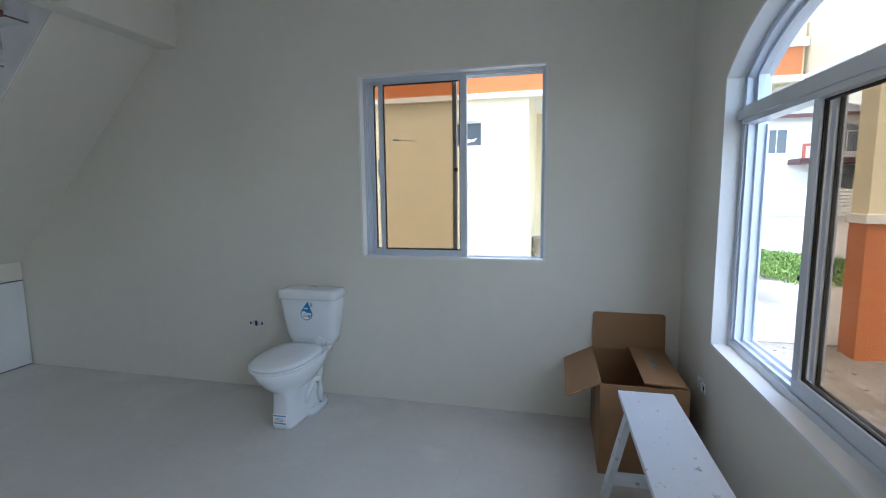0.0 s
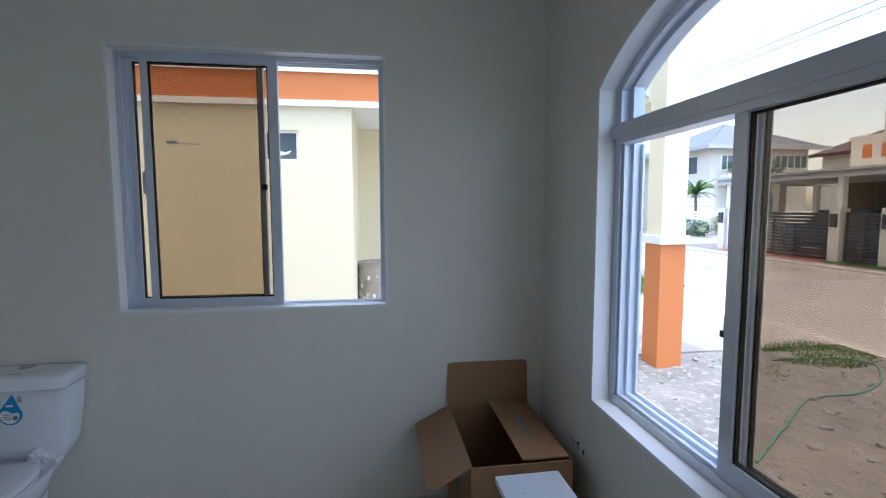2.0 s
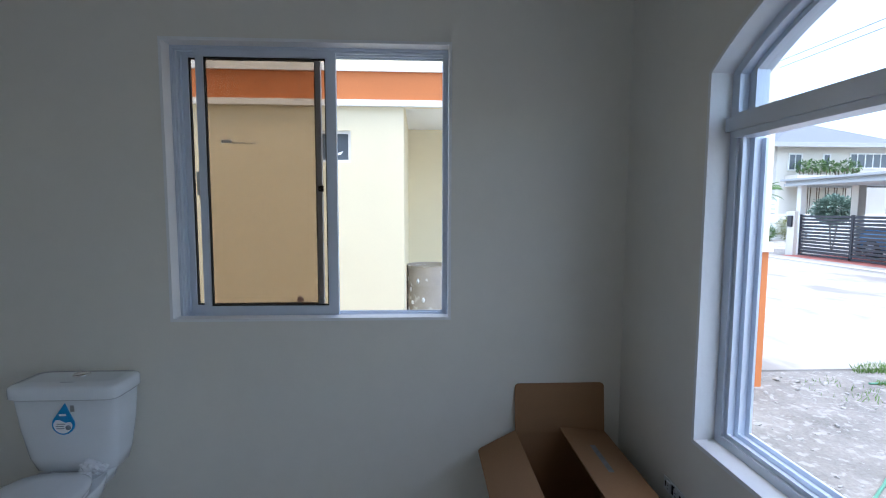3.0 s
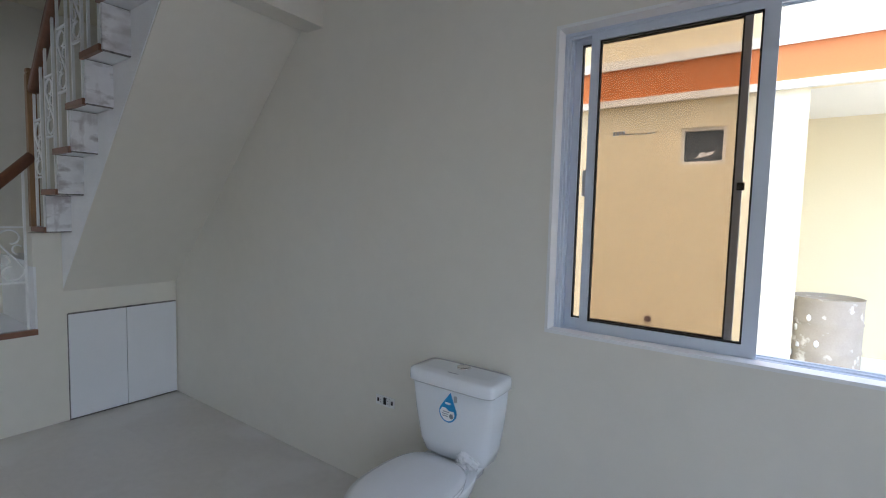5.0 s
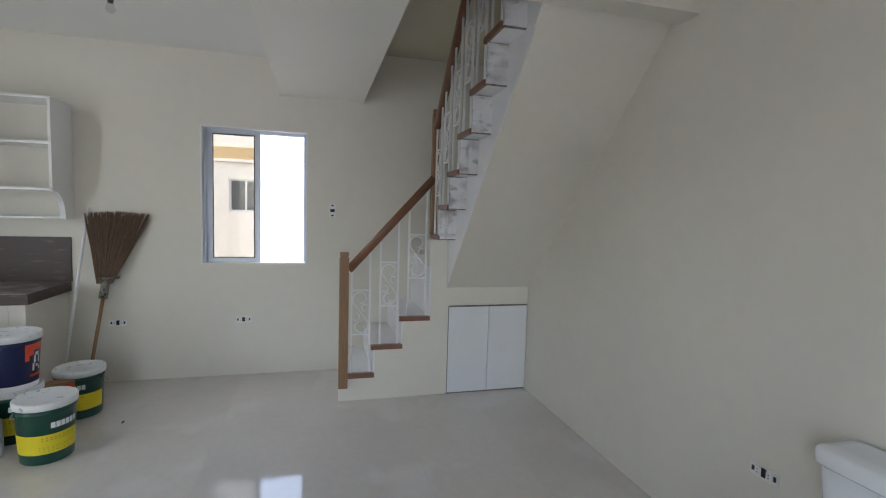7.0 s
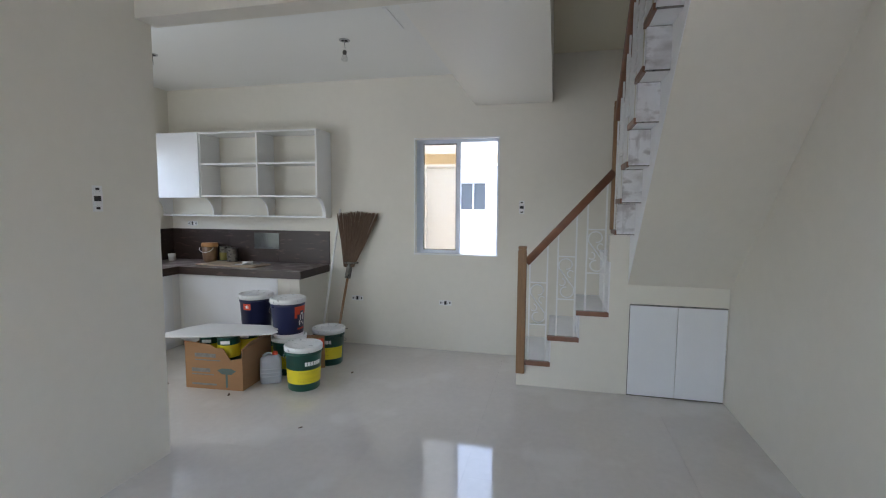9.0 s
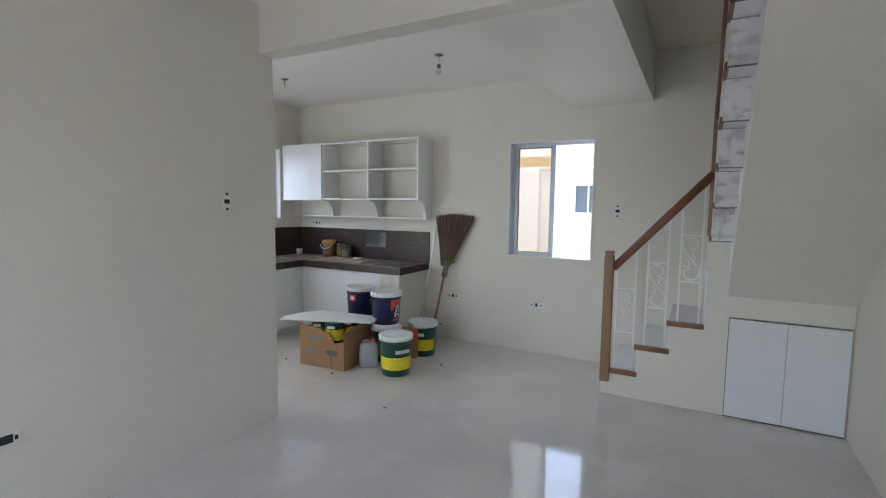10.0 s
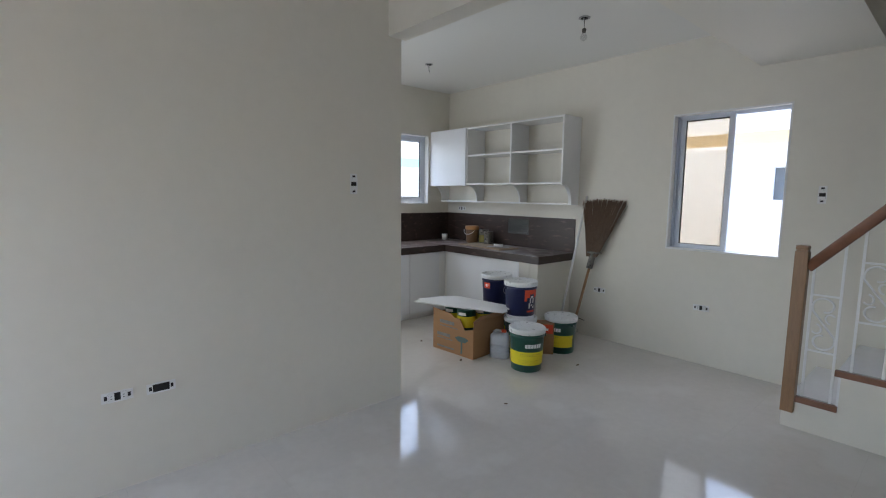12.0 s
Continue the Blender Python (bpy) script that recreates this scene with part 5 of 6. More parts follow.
me = bpy.data.meshes.new("churned_earth")
me.from_pydata(vs, [], fs)
me.materials.append(EARTH)
tagged(new("ground_churned", me), "uneven churned earth below the window", "ground", "", "structure")
# loose stones and clods
rng = random.Random(9)
bm = bmesh.new()
for i in range(1100):
    x, y = rng.uniform(1.0, 5.3), rng.uniform(1.2, 5.7)
    r = rng.choice((0.005, 0.006, 0.008, 0.008, 0.010, 0.013, 0.018, 0.03)) * rng.uniform(0.7, 1.3)
    q = bmesh.ops.create_icosphere(bm, subdivisions=1, radius=r)
    for v in q["verts"]:
        v.co *= rng.uniform(0.75, 1.15)
    m = Matrix.Translation((x, y, lie(x, y) + r * 0.15)) @ Euler((rng.uniform(-0.4, 0.4), rng.uniform(-0.4, 0.4), rng.uniform(0, 3))).to_matrix().to_4x4() @ Matrix.Diagonal((1.4, 1.0, 0.6, 1))
    bmesh.ops.transform(bm, verts=q["verts"], matrix=m)
tagged(new("stones", mesh_of("stones", bm, STONE)), "small stones and clods strewn on the earth", "stones", "", "stuff")


def smooth(points, n=6):
    """A rounded line through points (Catmull-Rom)."""
    p = [points[0]] + points + [points[-1]]
    out = []
    for a, b, c, d in zip(p, p[1:], p[2:], p[3:]):
        for k in range(n):
            t = k / n
            out.append(tuple(0.5 * (2 * b[i] + (c[i] - a[i]) * t + (2 * a[i] - 5 * b[i] + 4 * c[i] - d[i]) * t * t + (3 * b[i] - a[i] - 3 * c[i] + d[i]) * t ** 3) for i in range(len(b))))
    return out + [points[-1]]


hose = thing("garden_hose", "green garden hose lying on bare earth", "hose")
hose_at = smooth([(2.30, 3.56), (2.67, 3.82), (2.96, 4.01), (3.24, 4.21), (3.5, 4.37), (3.75, 4.43), (4.0, 4.44), (4.25, 4.49), (4.6, 4.68), (4.95, 5.02), (4.85, 5.25), (4.5, 5.30), (4.1, 5.36)])
part("hose_line", tube([(x, y, lie(x, y) + 0.009) for x, y in hose_at], 0.0095, 8), HOSE, hose)

# ---- neighbouring house to the north ----
NY = 6.6
nb = thing("neighbour_house", "cream neighbouring house with an orange band and porch", "house")
nb_hole = (-1.296, -0.912, 1.961, 2.310)
part("side_wall", wall_x_run(NY, NY + 0.2, -12, -0.323, GZ, 2.60, nb_hole), N_CREAM, nb)
part("upper_wall", boxes((-12, 2.68, NY, NY + 0.2, 2.60, 3.6)), N_CREAM, nb)
part("porch_side_wall", boxes((-0.523, -0.323, NY + 0.2, 8.85, GZ, 2.70)), N_CREAM, nb)
part("porch_back_wall", boxes((-0.523, 2.68, 8.85, 9.0, GZ, 4.2)), N_CREAM, nb)
part("orange_band", boxes((-12, 2.65, NY - 0.03, NY, 2.64, 2.943)), ORANGE, nb, "orange painted band")
part("lower_moulding", boxes((-12, 2.70, NY - 0.05, NY + 0.01, 2.572, 2.64)), N_WHITE, nb, "white moulding")
part("upper_moulding", boxes((-12, 2.70, NY - 0.05, NY + 0.01, 2.943, 3.034)), N_WHITE, nb, "white moulding")
part("porch_ceiling", boxes((-0.323, 2.68, NY + 0.2, 8.85, 2.70, 2.8)), N_WHITE, nb)
part("porch_floor", boxes((-0.323, 2.72, NY, 8.85, GZ, -0.12)), N_WHITE, nb, "pale tiled porch floor")
vent = part("small_window", boxes(*frame_rows("x", *nb_hole, NY + 0.02, NY + 0.10, 0.03)), N_WHITE, nb, "small louvre window")
part("pane", boxes((-1.266, -0.942, NY + 0.05, NY + 0.056, 1.991, 2.28)), WINDOW_DARK, vent, "dark grey glass")
part("paper_scrap", moved(prism([(0, 0), (0.14, 0.03), (0.17, 0.07), (0.10, 0.05), (0.05, 0.06)], "y", NY + 0.046, NY + 0.049), Matrix.Translation((-1.17, 0, 2.02))), WHITE_PRINT, vent)
part("pipe_stub", moved(lathe([(0.035, 0), (0.035, 0.03), (0.025, 0.031)], 16), Matrix.Translation((-1.50, NY, 0.42)) @ Matrix.Rotation(radians(90), 4, "X")), ROOF_BROWN, nb, "capped red-brown pipe stub")
part("porch_outlet", boxes((0.75, 0.86, 8.845, 8.85, 0.66, 0.715)), OUTLET, nb)
part("porch_lamp", moved(lathe([(0.05, 0), (0.045, -0.03), (0.02, -0.05)], 14), Matrix.Translation((0.58, 7.71, 2.70))), STEEL, nb)
pillar = thing("porch_pillar", "square porch pillar, orange below and cream above", "pillar", 2.72, 5.30, GZ)
part("pillar_foot", box(bmesh.new(), 0, 0.27, 0, 0.27, 0, 1.27, 0.004), ORANGE, pillar, "orange painted lower part")
part("pillar_band", box(bmesh.new(), -0.025, 0.295, -0.025, 0.295, 1.27, 1.355, 0.008), N_WHITE, pillar, "white moulding")
part("pillar_shaft", boxes((0.005, 0.265, 0.005, 0.265, 1.355, 3.5)), N_CREAM, pillar, "cream painted shaft")
part("porch_beam", boxes((-0.01, 0.28, 0.265, 5.0, 2.70, 3.42)), N_CREAM, pillar, "cream beam back to the house")
part("beam_moulding", moved(loft([rounded_ring(0.09, 0.09, 0.275, 14, 2), rounded_ring(0.09, 0.09, 4.98, 14, 2)]), Matrix.Translation((-0.01, 0, 2.80)) @ Matrix.Rotation(radians(-90), 4, "X") @ Matrix.Translation((0, 0, 0))), N_WHITE, pillar, "half-round white moulding")
drum = thing("steel_drum", "rusty pale drum with peeling patches in the porch", "drum", -0.02, 7.75, -0.12)
part("drum_body", lathe([(0.29, 0), (0.30, 0.01), (0.30, 0.25), (0.308, 0.27), (0.30, 0.29), (0.30, 0.53), (0.308, 0.55), (0.30, 0.57), (0.30, 0.79), (0.305, 0.80), (0.29, 0.80), (0.285, 0.775), (0.004, 0.775)], 32), DRUM, drum)
for a, z in ((200, 0.62), (215, 0.48), (222, 0.30), (255, 0.35), (240, 0.60), (205, 0.2)):
    part("peeled_patch", moved(lathe([(0.028, 0), (0.028, 0.003)], 9), Matrix.Rotation(radians(a), 4, "Z") @ Matrix.Translation((0.299, 0, z)) @ Matrix.Rotation(radians(90), 4, "Y") @ Matrix.Diagonal((1.3, 0.8, 1, 1))), WHITE_PRINT, drum, "pale peeled patch")

# ---- house behind the back yard ----
bh = thing("back_house", "white neighbouring house with an ochre band behind the yard", "house")
BXW = -11.3
part("wall", wall_y_run(BXW - 0.2, BXW, -15, 12, GZ, 3.25, (-0.20, 0.437, 1.348, 2.02)), N_PURE, bh)
part("ochre_band", boxes((BXW, BXW + 0.04, -15, 12, 2.427, 2.67)), OCHRE, bh, "ochre painted band")
part("moulding", boxes((BXW, BXW + 0.06, -15, 12, 2.37, 2.427)), N_PURE, bh)
part("corner_pier", boxes((BXW, BXW + 0.10, -3.8, -0.99, GZ, 2.37)), N_PURE, bh)
bw = part("window", boxes(*frame_rows("y", -0.20, 0.437, 1.348, 2.02, BXW - 0.12, BXW - 0.04, 0.035), (BXW - 0.11, BXW - 0.05, 0.102, 0.137, 1.383, 1.985)), ALUMINIUM, bh)
part("pane", boxes((BXW - 0.09, BXW - 0.085, -0.165, 0.102, 1.383, 1.985)), WINDOW_DARK, bw)
part("pane", boxes((BXW - 0.09, BXW - 0.085, 0.137, 0.402, 1.383, 1.985)), WINDOW_DARK, bw)
sh = thing("side_house", "white neighbouring house with a pale blue band", "house")
PALE_BLUE = material("pale_blue_band", (0.45, 0.70, 0.75), 0.7, vary=0.04)
part("wall", boxes((-14, 0.5, -5.7, -5.5, GZ, 2.9)), N_WHITE, sh)
part("blue_band", boxes((-14, 0.5, -5.5, -5.47, 1.98, 2.14)), PALE_BLUE, sh, "pale blue painted band")
dr = part("door", boxes((-6.30, -5.75, -5.5, -5.46, GZ, 1.62)), PLY, sh, "brown side door")

# ---- street side: gates, carport and houses ----
def slat_gate(x, y0, y1, label):
    """A dark steel gate panel with horizontal slats and two frame posts."""
    g = thing("slatted_gate", label, "gate", x, y0, GZ, 0, "gates across the street")
    w = y1 - y0
    part("gate_frame", boxes((-0.03, 0.03, 0, 0.06, 0.06, 1.50), (-0.03, 0.03, w - 0.06, w, 0.06, 1.50), (-0.03, 0.03, w / 2 - 0.04, w / 2 + 0.04, 0.06, 1.50), (-0.03, 0.03, 0.06, w - 0.06, 0.06, 0.12)), GATE, g)
    for i in range(12):
        z = 0.16 + i * 0.112
        part("slat", boxes((-0.015, 0.015, 0.06, w - 0.06, z, z + 0.080)), GATE, g)
    return g


slat_gate(13.50, 13.35, 17.48, "dark steel gate with horizontal slats across the street")
slat_gate(13.50, 11.88, 12.90, "narrow dark slatted gate between cream posts")
slat_gate(13.50, 7.60, 11.42, "dark steel gate with horizontal slats across the street")


def gate_post(y, tall=1.62):
    p = thing("gate_post", "cream gate post with a grey letter box", "post", 13.5, y, GZ, 0, "gate posts")
    part("shaft", box(bmesh.new(), -0.17, 0.17, -0.17, 0.17, 0, tall, 0.01), H_CREAM, p)
    part("letter_box", box(bmesh.new(), -0.23, -0.17, -0.10, 0.10, 1.05, 1.45, 0.01), GATE, p, "grey letter box")


for y in (17.70, 13.12, 11.66, 7.38):
    gate_post(y)
cp = thing("carport", "flat grey carport roof on slim cream columns", "carport")
part("roof", boxes((13.2, 17.6, 6.4, 17.6, 2.34, 2.48)), N_WHITE, cp)
part("fascia", boxes((12.98, 13.2, 6.3, 17.7, 2.30, 2.38), (13.06, 13.2, 6.3, 17.7, 2.38, 2.48), (12.92, 13.2, 6.3, 17.8, 2.48, 2.55), (13.2, 17.6, 17.6, 17.7, 2.30, 2.55)), FASCIA, cp, "stepped grey fascia")
for x, y in ((13.55, 17.55), (13.55, 13.12), (13.55, 11.66), (17.2, 17.4), (17.2, 12.4)):
    part("column", boxes((x - 0.09, x + 0.09, y - 0.09, y + 0.09, GZ, 2.34)), N_WHITE, cp)
part("inner_column", boxes((15.36, 15.64, 17.2, 17.48, GZ, 2.34)), H_CREAM, cp)
part("end_wall", boxes((17.6, 17.75, 6.4, 16.6, GZ, 2.48)), BARK, cp, "dark timber back wall")
structure("driveway", boxes((12.9, 17.6, 13.2, 17.6, GZ, GZ + 0.035)), PAVER_RED, "red painted driveway across the street")
part("parapet", boxes((14.8, 15.0, 6.4, 14.06, 2.48, 3.55), (14.75, 15.05, 6.4, 14.1, 3.55, 3.62)), H_CREAM, cp, "cream parapet")
part("tall_parapet", boxes((15.0, 15.25, 6.4, 13.28, 3.0, 4.9)), H_CREAM, cp, "taller cream parapet")
for y in (13.55, 13.0, 12.45, 11.9):
    part("terracotta_square", boxes((14.775, 14.8, y - 0.13, y + 0.13, 2.93, 3.34)), ORANGE, cp, "terracotta square inset")


def hip_roof(x0, x1, y0, y1, z, rise, ridge, over=0.7):
    """A hipped roof; ridge: its two end points in plan."""
    x0, x1, y0, y1 = x0 - over, x1 + over, y0 - over, y1 + over
    bm = bmesh.new()
    c = [bm.verts.new(p) for p in ((x0, y0, z), (x1, y0, z), (x1, y1, z), (x0, y1, z))]
    (ax, ay), (bx, by) = ridge
    a, b = bm.verts.new((ax, ay, z + rise)), bm.verts.new((bx, by, z + rise))
    for f in ((c[0], c[1], b, a), (c[1], c[2], b), (c[2], c[3], a, b), (c[3], c[0], a), (c[3], c[2], c[1], c[0])):
        bm.faces.new(f)
    return bm


def far_window(parent, axis, d, a0, a1, z0, z1, bars=1):
    """A framed window proud of a far wall; axis: the wall's normal; d: the wall's face."""
    along = "y" if axis == "x" else "x"
    rows = frame_rows(along, a0, a1, z0, z1, d - 0.05, d + 0.02, 0.08)
    for i in range(bars):
        m = a0 + (a1 - a0) * (i + 1) / (bars + 1)
        rows.append((d - 0.05, d + 0.02, m - 0.03, m + 0.03, z0 + 0.08, z1 - 0.08) if along == "y" else (m - 0.03, m + 0.03, d - 0.05, d + 0.02, z0 + 0.08, z1 - 0.08))
    w = part("window", boxes(*rows), N_WHITE, parent)
    part("pane", boxes((d - 0.02, d + 0.01, a0 + 0.08, a1 - 0.08, z0 + 0.08, z1 - 0.08) if along == "y" else (a0 + 0.08, a1 - 0.08, d - 0.02, d + 0.01, z0 + 0.08, z1 - 0.08)), WINDOW_DARK, w)


def two_storey(x, y, turn, half, deep, eave, rise, ridge, roof_mat, windows, label):
    """A two-storey house whose front faces local -y; windows: (x0, x1, z0, z1, bars)."""
    h = thing("street_house", label, "house", x, y, GZ, turn)
    part("wall", boxes((-half, half, 0, deep, 0, eave)), H_CREAM, h)
    part("roof", hip_roof(-half, half, 0, deep, eave, rise, ridge, 0.8), roof_mat, h, "hipped roof")
    part("fascia", boxes((-half - 0.85, half + 0.85, -0.86, -0.8, eave - 0.2, eave + 0.06), (-half - 0.86, -half - 0.8, -0.8, deep + 0.8, eave - 0.2, eave + 0.06)), FASCIA if roof_mat is ROOF else MAROON, h, "painted fascia")
    for x0, x1, z0, z1, bars in windows:
        far_window(h, "y", -0.02, x0, x1, z0, z1, bars)
    return h


h1 = two_storey(25.2, 29.2, 0, 3.6, 7.6, 5.6, 2.1, ((-0.1, 3.3), (0.1, 3.5)), ROOF, ((-2.9, -2.0, 4.05, 5.1, 1), (-0.7, -0.2, 4.1, 5.1, 0), (1.0, 3.5, 4.2, 5.15, 4)), "two-storey cream house with a hipped grey roof")
part("balcony", boxes((-3.0, 1.2, -0.9, 0, 3.05, 3.75)), H_CREAM, h1, "cream balcony")
part("side_window", boxes((-3.64, -3.6, 1.3, 2.1, 3.95, 5.05)), WINDOW_DARK, h1, "dark side window")
part("side_window", boxes((-3.64, -3.6, 4.9, 5.4, 3.95, 5.05)), WINDOW_DARK, h1, "dark side window")
cooler = part("air_conditioner", box(bmesh.new(), -4.0, -3.6, 3.8, 4.7, 3.40, 3.95, 0.02), N_WHITE, h1, "white outdoor cooling unit")
part("fan_grille", moved(lathe([(0.22, 0), (0.22, 0.02), (0.18, 0.024)], 20), Matrix.Translation((-4.0, 4.1, 3.68)) @ Matrix.Rotation(radians(-90), 4, "Y")), GATE, cooler, "dark fan grille")
part("porch_roof", boxes((-3.0, 4.0, -2.0, -0.9, 3.0, 3.15)), FASCIA, h1)
h2 = two_storey(42.0, 30.0, 0, 3.8, 7.0, 6.1, 2.4, ((-0.3, 3.0), (0.6, 3.2)), ROOF_BROWN, ((-3.4, -2.2, 4.2, 5.4, 1),), "cream house with a brown hipped roof")
h3 = thing("street_house", "white two-storey house with an arched window and maroon canopy", "house")
part("wall", boxes((9.0, 19.2, 36.0, 44.0, GZ, 5.95)), N_WHITE, h3)
part("roof", hip_roof(9.0, 19.2, 36.0, 44.0, 5.95, 2.4, ((13.0, 40), (15.0, 40)), 0.7), ROOF, h3, "grey hipped roof")
part("fascia", boxes((8.3, 19.9, 35.25, 35.3, 5.8, 6.02), (19.9, 19.96, 35.25, 44.7, 5.8, 6.02)), MAROON, h3)
far_window(h3, "y", 35.98, 17.1, 18.45, 3.56, 4.95)
far_window(h3, "y", 35.98, 13.2, 14.5, 3.56, 5.2)
part("arched_head", prism([(17.1 + 0.675 - 0.675 * math.cos(radians(a)), 4.95 + 0.42 * math.sin(radians(a))) for a in range(0, 181, 15)], "y", 35.93, 35.99), WINDOW_DARK, h3)
part("canopy", boxes((14.6, 19.0, 34.4, 36.0, 2.88, 3.12), (14.6, 19.0, 34.3, 36.0, 3.12, 3.2)), MAROON, h3, "maroon canopy")
balcony = part("balcony", boxes((15.0, 16.7, 35.0, 35.15, 3.98, 4.14), (16.55, 16.7, 35.0, 35.15, 3.2, 3.98), (15.0, 15.15, 35.0, 35.15, 3.2, 3.98)), RED_BROWN, h3, "terracotta balcony frame")
for i in range(7):
    part("rail_bar", boxes((15.3 + 0.18 * i, 15.36 + 0.18 * i, 35.05, 35.1, 3.2, 3.98)), N_WHITE, balcony)
part("porch_column", boxes((16.1, 16.42, 34.6, 34.9, GZ, 2.88)), RED_BROWN, h3, "terracotta porch column")
part("awning", prism([(16.5 + 1.0 - 1.0 * math.cos(radians(a)), 2.2 + 0.56 * math.sin(radians(a))) for a in range(0, 181, 12)], "y", 34.95, 35.9), GATE, h3, "dark rounded awning")
part("canopy_post", boxes((18.5, 18.7, 34.5, 34.7, GZ, 2.88)), N_WHITE, h3)
part("doorway", boxes((16.4, 18.3, 35.97, 36.0, 0.0, 2.2)), WINDOW_DARK, h3)


def slat_fence(x0, x1, y, h, group):
    f = thing("slatted_fence", "white fence with horizontal slats", "fence", x0, y, GZ, 0, group)
    n = max(1, int((x1 - x0) / 2.4))
    for i in range(n + 1):
        x = (x1 - x0) * i / n
        part("post", boxes((x - 0.09, x + 0.09, -0.06, 0.06, 0, h + 0.08)), N_WHITE, f)
    for i in range(8):
        z = 0.1 + i * (h - 0.1) / 8
        part("slat", boxes((0, x1 - x0, -0.025, 0.025, z, z + (h - 0.1) / 8 * 0.72)), N_WHITE, f)
    return f


slat_fence(8.0, 15.9, 29.2, 1.55, "street fences")
for gx in (13.5, 15.02):
    gp = thing("blue_gate", "narrow blue steel gate panel in the white fence", "gate", gx, 29.06, GZ, 0, "blue gate panels")
    part("gate_frame", boxes((0, 0.06, 0, 0.05, 0.02, 1.52), (0.46, 0.52, 0, 0.05, 0.02, 1.52), (0.06, 0.46, 0, 0.05, 1.46, 1.52), (0.06, 0.46, 0, 0.05, 0.02, 0.08)), GATE_BLUE, gp)
    for i in range(6):
        part("slat", boxes((0.06, 0.46, 0.01, 0.04, 0.14 + 0.22 * i, 0.33 + 0.22 * i)), GATE_BLUE, gp)
slat_fence(16.2, 28.0, 25.0, 1.5, "street fences")
slat_fence(16.8, 20.5, 27.6, 2.3, "street fences")

palm = thing("palm", "small green fan palm behind the white fence", "plant", 18.3, 26.0, GZ)
part("trunk", tube([(0, 0, 0), (0.05, 0, 1.2), (0.02, 0.05, 2.45)], 0.08, 8), BARK, palm)
rng = random.Random(12)
vs, fs = [], []
for i in range(46):
    a, up = i * 2.4, rng.uniform(0.3, 2.6)
    prev = Vector((0.02, 0.05, 2.45))
    d = Vector((math.cos(a), math.sin(a), up)).normalized()
    for j in range(10):
        d = (d + Vector((0, 0, -0.11))).normalized()
        nxt = prev + d * 0.105
        s = d.cross(Vector((0, 0, 1))).normalized()
        for sign in (-1, 1):
            k = len(vs)
            tip = nxt + s * sign * 0.17 * (1 - j / 14) + d * 0.12 + Vector((0, 0, -0.08))
            vs += [prev, nxt, tip]
            fs.append((k, k + 1, k + 2))
        prev = nxt
me = bpy.data.meshes.new("fronds")
me.from_pydata([tuple(v) for v in vs], [], fs)
me.materials.append(LEAF)
fr = tagged(new("fronds", me), kind="stuff")
fr.parent = palm
shrub(16.5, 19.4, 0.68, 0.55, LEAF_GREY, "blue-grey conifer bush beside the carport", 2600, 0.11, 2, stem=1.15)
shrub(17.6, 24.5, 0.5, 0.40, LEAF, "low dark green hedge by the white fence", 900, 0.08, 3, stem=0.1)
shrub(18.9, 24.55, 0.55, 0.62, LEAF_YELLOW, "clipped yellow-green bush by the fence", 1200, 0.07, 4, stem=0.15)
shrub(16.6, 12.2, 0.9, 0.7, LEAF, "dark green bush inside the carport", 1500, 0.13, 5, stem=0.8)
for bx, by, rx in ((16.9, 9.2, 0.8), (16.8, 10.6, 0.7), (17.0, 14.2, 0.7), (16.9, 15.9, 0.55)):
    shrub(bx, by, rx, rx * 0.9, LEAF, "dark green bush inside the carport", 900, 0.13, int(by * 10), stem=0.5)
for bx in (15.2, 16.1, 16.9):
    shrub(bx, 24.75, 0.55, 0.5, LEAF_GREY, "low grey-green bush before the white fence", 800, 0.09, int(bx * 10), stem=0.1)
shrub(15.7, 28.6, 0.42, 0.55, LEAF, "rounded green bush by the white fence", 900, 0.09, 6, stem=0.1)
rng = random.Random(20)
for i in range(7):
    shrub(22.6 + 0.55 * i, 28.45, 0.30 + 0.12 * rng.random(), 0.22 + 0.15 * rng.random(), LEAF, "potted plant on the balcony edge", 160, 0.12, 20 + i, "balcony_plant", 3.95)
barrel = thing("water_barrel", "blue plastic barrel behind the white fence", "barrel", 15.55, 29.8, GZ)
part("barrel_body", lathe([(0.20, 0), (0.26, 0.3), (0.29, 0.9), (0.27, 1.7), (0.20, 2.1), (0.05, 2.12)], 20), CAR_BLUE, barrel)


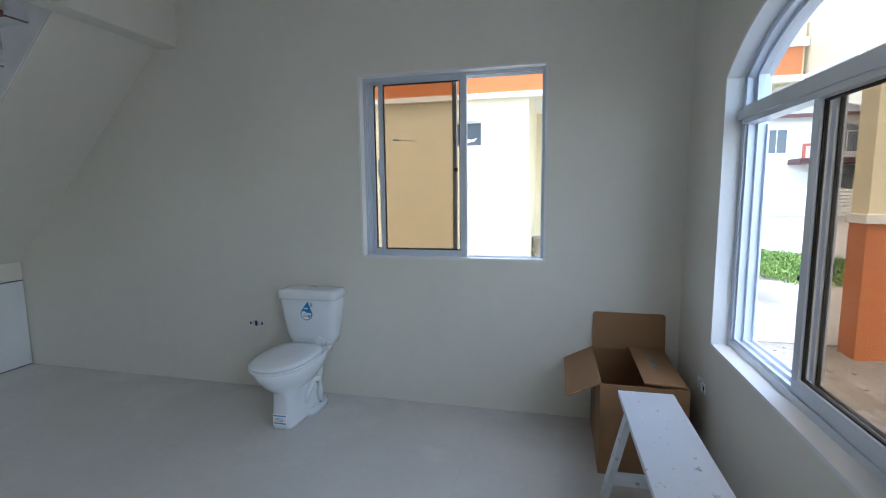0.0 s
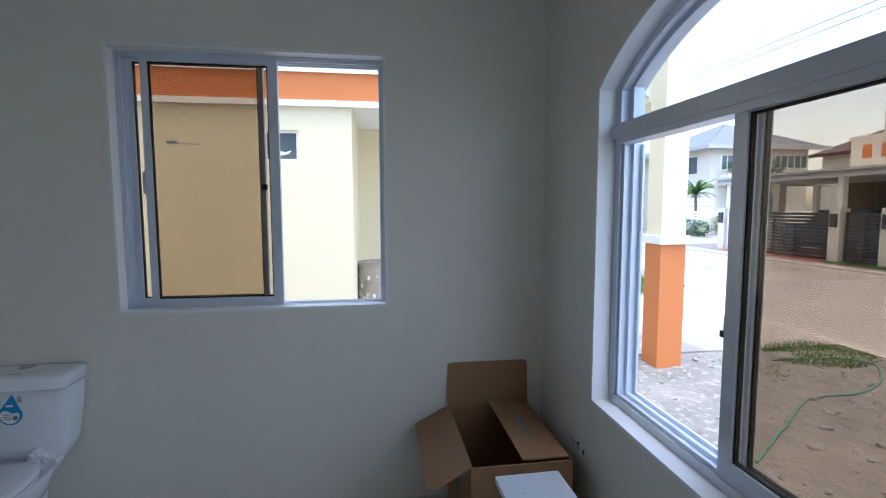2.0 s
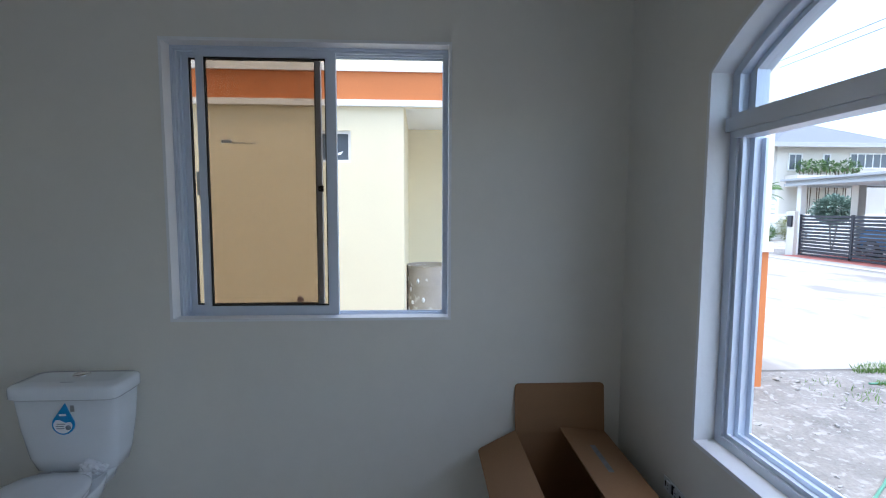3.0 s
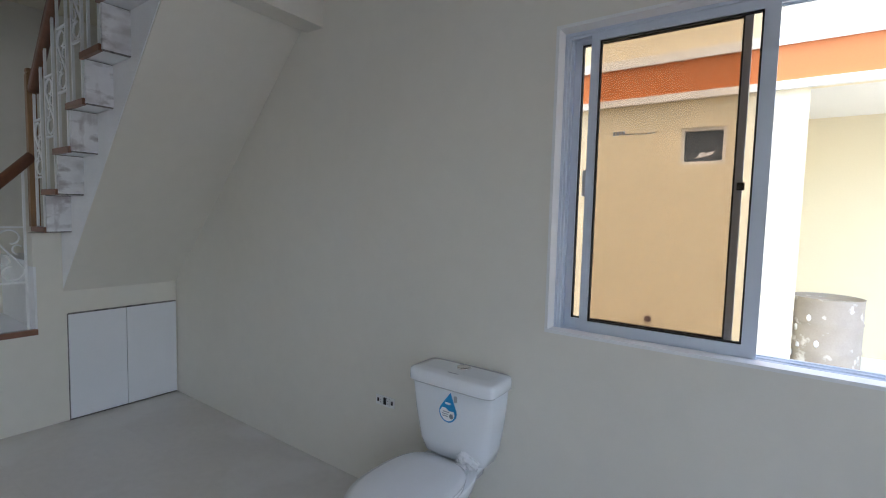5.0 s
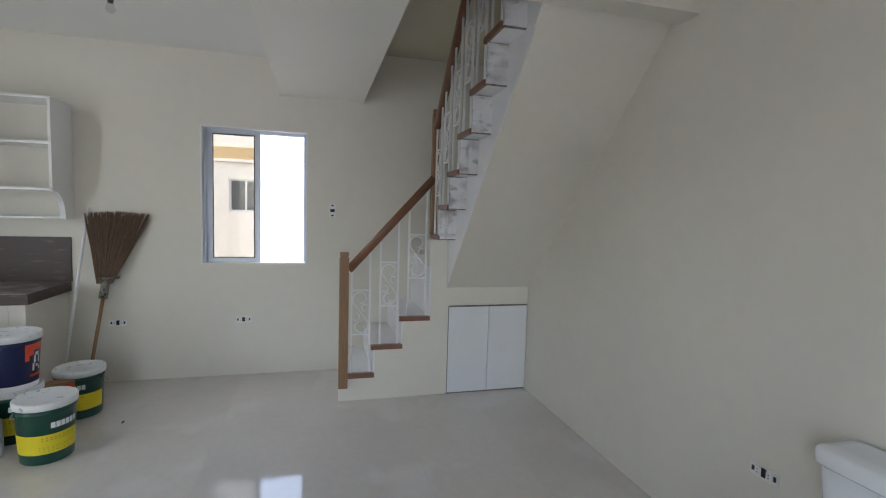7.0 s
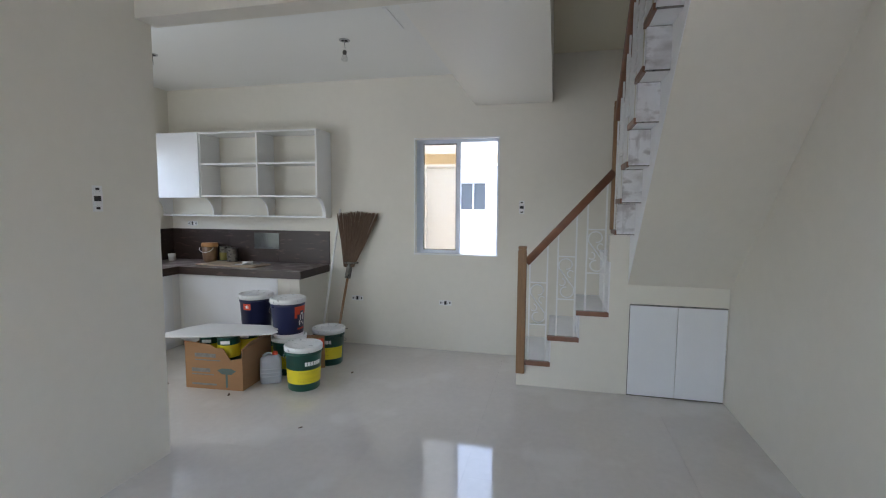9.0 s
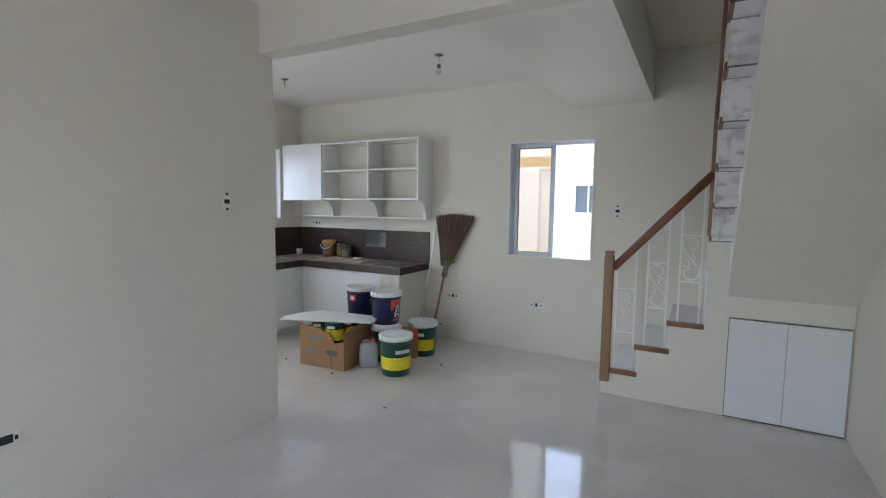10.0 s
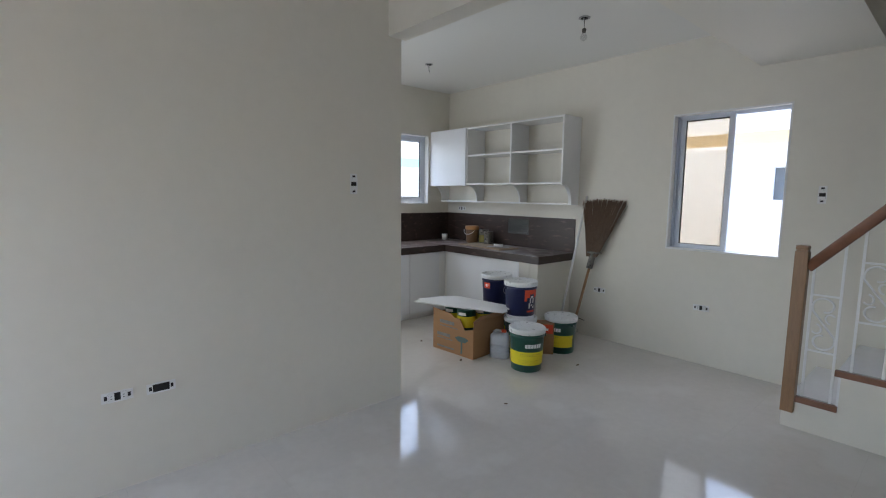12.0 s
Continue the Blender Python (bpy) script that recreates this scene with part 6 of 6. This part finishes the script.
def car(x, y, turn, label):
    c = thing("parked_car", label, "car", x, y, GZ, turn)
    part("body", loft([rounded_ring(4.0, 1.62, 0.28, 40, 5), rounded_ring(4.2, 1.70, 0.45, 40, 5), rounded_ring(4.2, 1.70, 0.80, 40, 5), rounded_ring(4.0, 1.62, 0.98, 40, 4)]), CAR_BLUE, c)
    part("cabin", loft([rounded_ring(2.7, 1.55, 0.97, 40, 4, -0.2), rounded_ring(2.2, 1.42, 1.35, 40, 4, -0.3), rounded_ring(1.9, 1.30, 1.52, 40, 4, -0.3)]), WINDOW_DARK, c, "dark glazed cabin")
    part("roof", loft([rounded_ring(1.95, 1.34, 1.50, 40, 4, -0.3), rounded_ring(1.85, 1.26, 1.56, 40, 4, -0.3)]), CAR_BLUE, c)
    for wx in (-1.3, 1.3):
        for wy in (-0.76, 0.76):
            w = part("wheel", moved(lathe([(0.16, -0.1), (0.30, -0.1), (0.32, -0.07), (0.32, 0.07), (0.30, 0.1), (0.16, 0.1)], 24), Matrix.Translation((wx, wy, 0.32)) @ Matrix.Rotation(radians(90), 4, "X")), DARK, c)
            part("rim", moved(lathe([(0.17, -0.102), (0.17, 0.102)], 20), Matrix.Translation((wx, wy, 0.32)) @ Matrix.Rotation(radians(90), 4, "X")), STEEL, w)
    for wy in (-0.6, 0.6):
        part("headlight", box(bmesh.new(), 2.02, 2.09, wy - 0.16, wy + 0.16, 0.62, 0.76, 0.02), WHITE_PRINT, c)


car(16.2, 15.3, 90, "blue car parked behind the slatted gate")
for i, z in enumerate((7.0, 7.25)):
    wl = thing("power_line", "thin overhead power line along the street", "cable", 0, 0, 0, 0, "power lines")
    part("cable", tube([(13.5, -40, z), (13.5, 5, z - 0.25), (13.5, 50, z)], 0.012, 6), GATE, wl)


# ---- floor tiles, each laid by itself ----
TS, J = 0.60, 0.0002
bm = boxes((-TS / 2 + J, TS / 2 - J, -TS / 2 + J, TS / 2 - J, -0.004, 0.0))
tile_mesh = mesh_of("tile", bm, TILE)


def lay_tile(x0, x1, y0, y1):
    """A whole tile on the shared mesh, or a cut one at an edge."""
    if x1 - x0 > TS - 0.001 and y1 - y0 > TS - 0.001:
        ob = new("tile", tile_mesh)
        ob.matrix_world = Matrix.Translation(((x0 + x1) / 2, (y0 + y1) / 2, 0))
    else:
        ob = new("tile", mesh_of("tile", boxes((x0 + J, x1 - J, y0 + J, y1 - J, -0.004, 0.0)), TILE))
    ob.parent = floor


xs = [X_W + 0.35 + TS * i for i in range(-1, 11)]
ys = [Y_K + 0.2 + TS * i for i in range(-1, 11)]
for xa in xs:
    for ya in ys:
        x0, x1, y0, y1 = max(xa, X_W), min(xa + TS, X_E), max(ya, Y_K), min(ya + TS, Y_N)
        if x1 - x0 > 0.02 and y1 - y0 > 0.02:
            lay_tile(x0, x1, y0, y1)
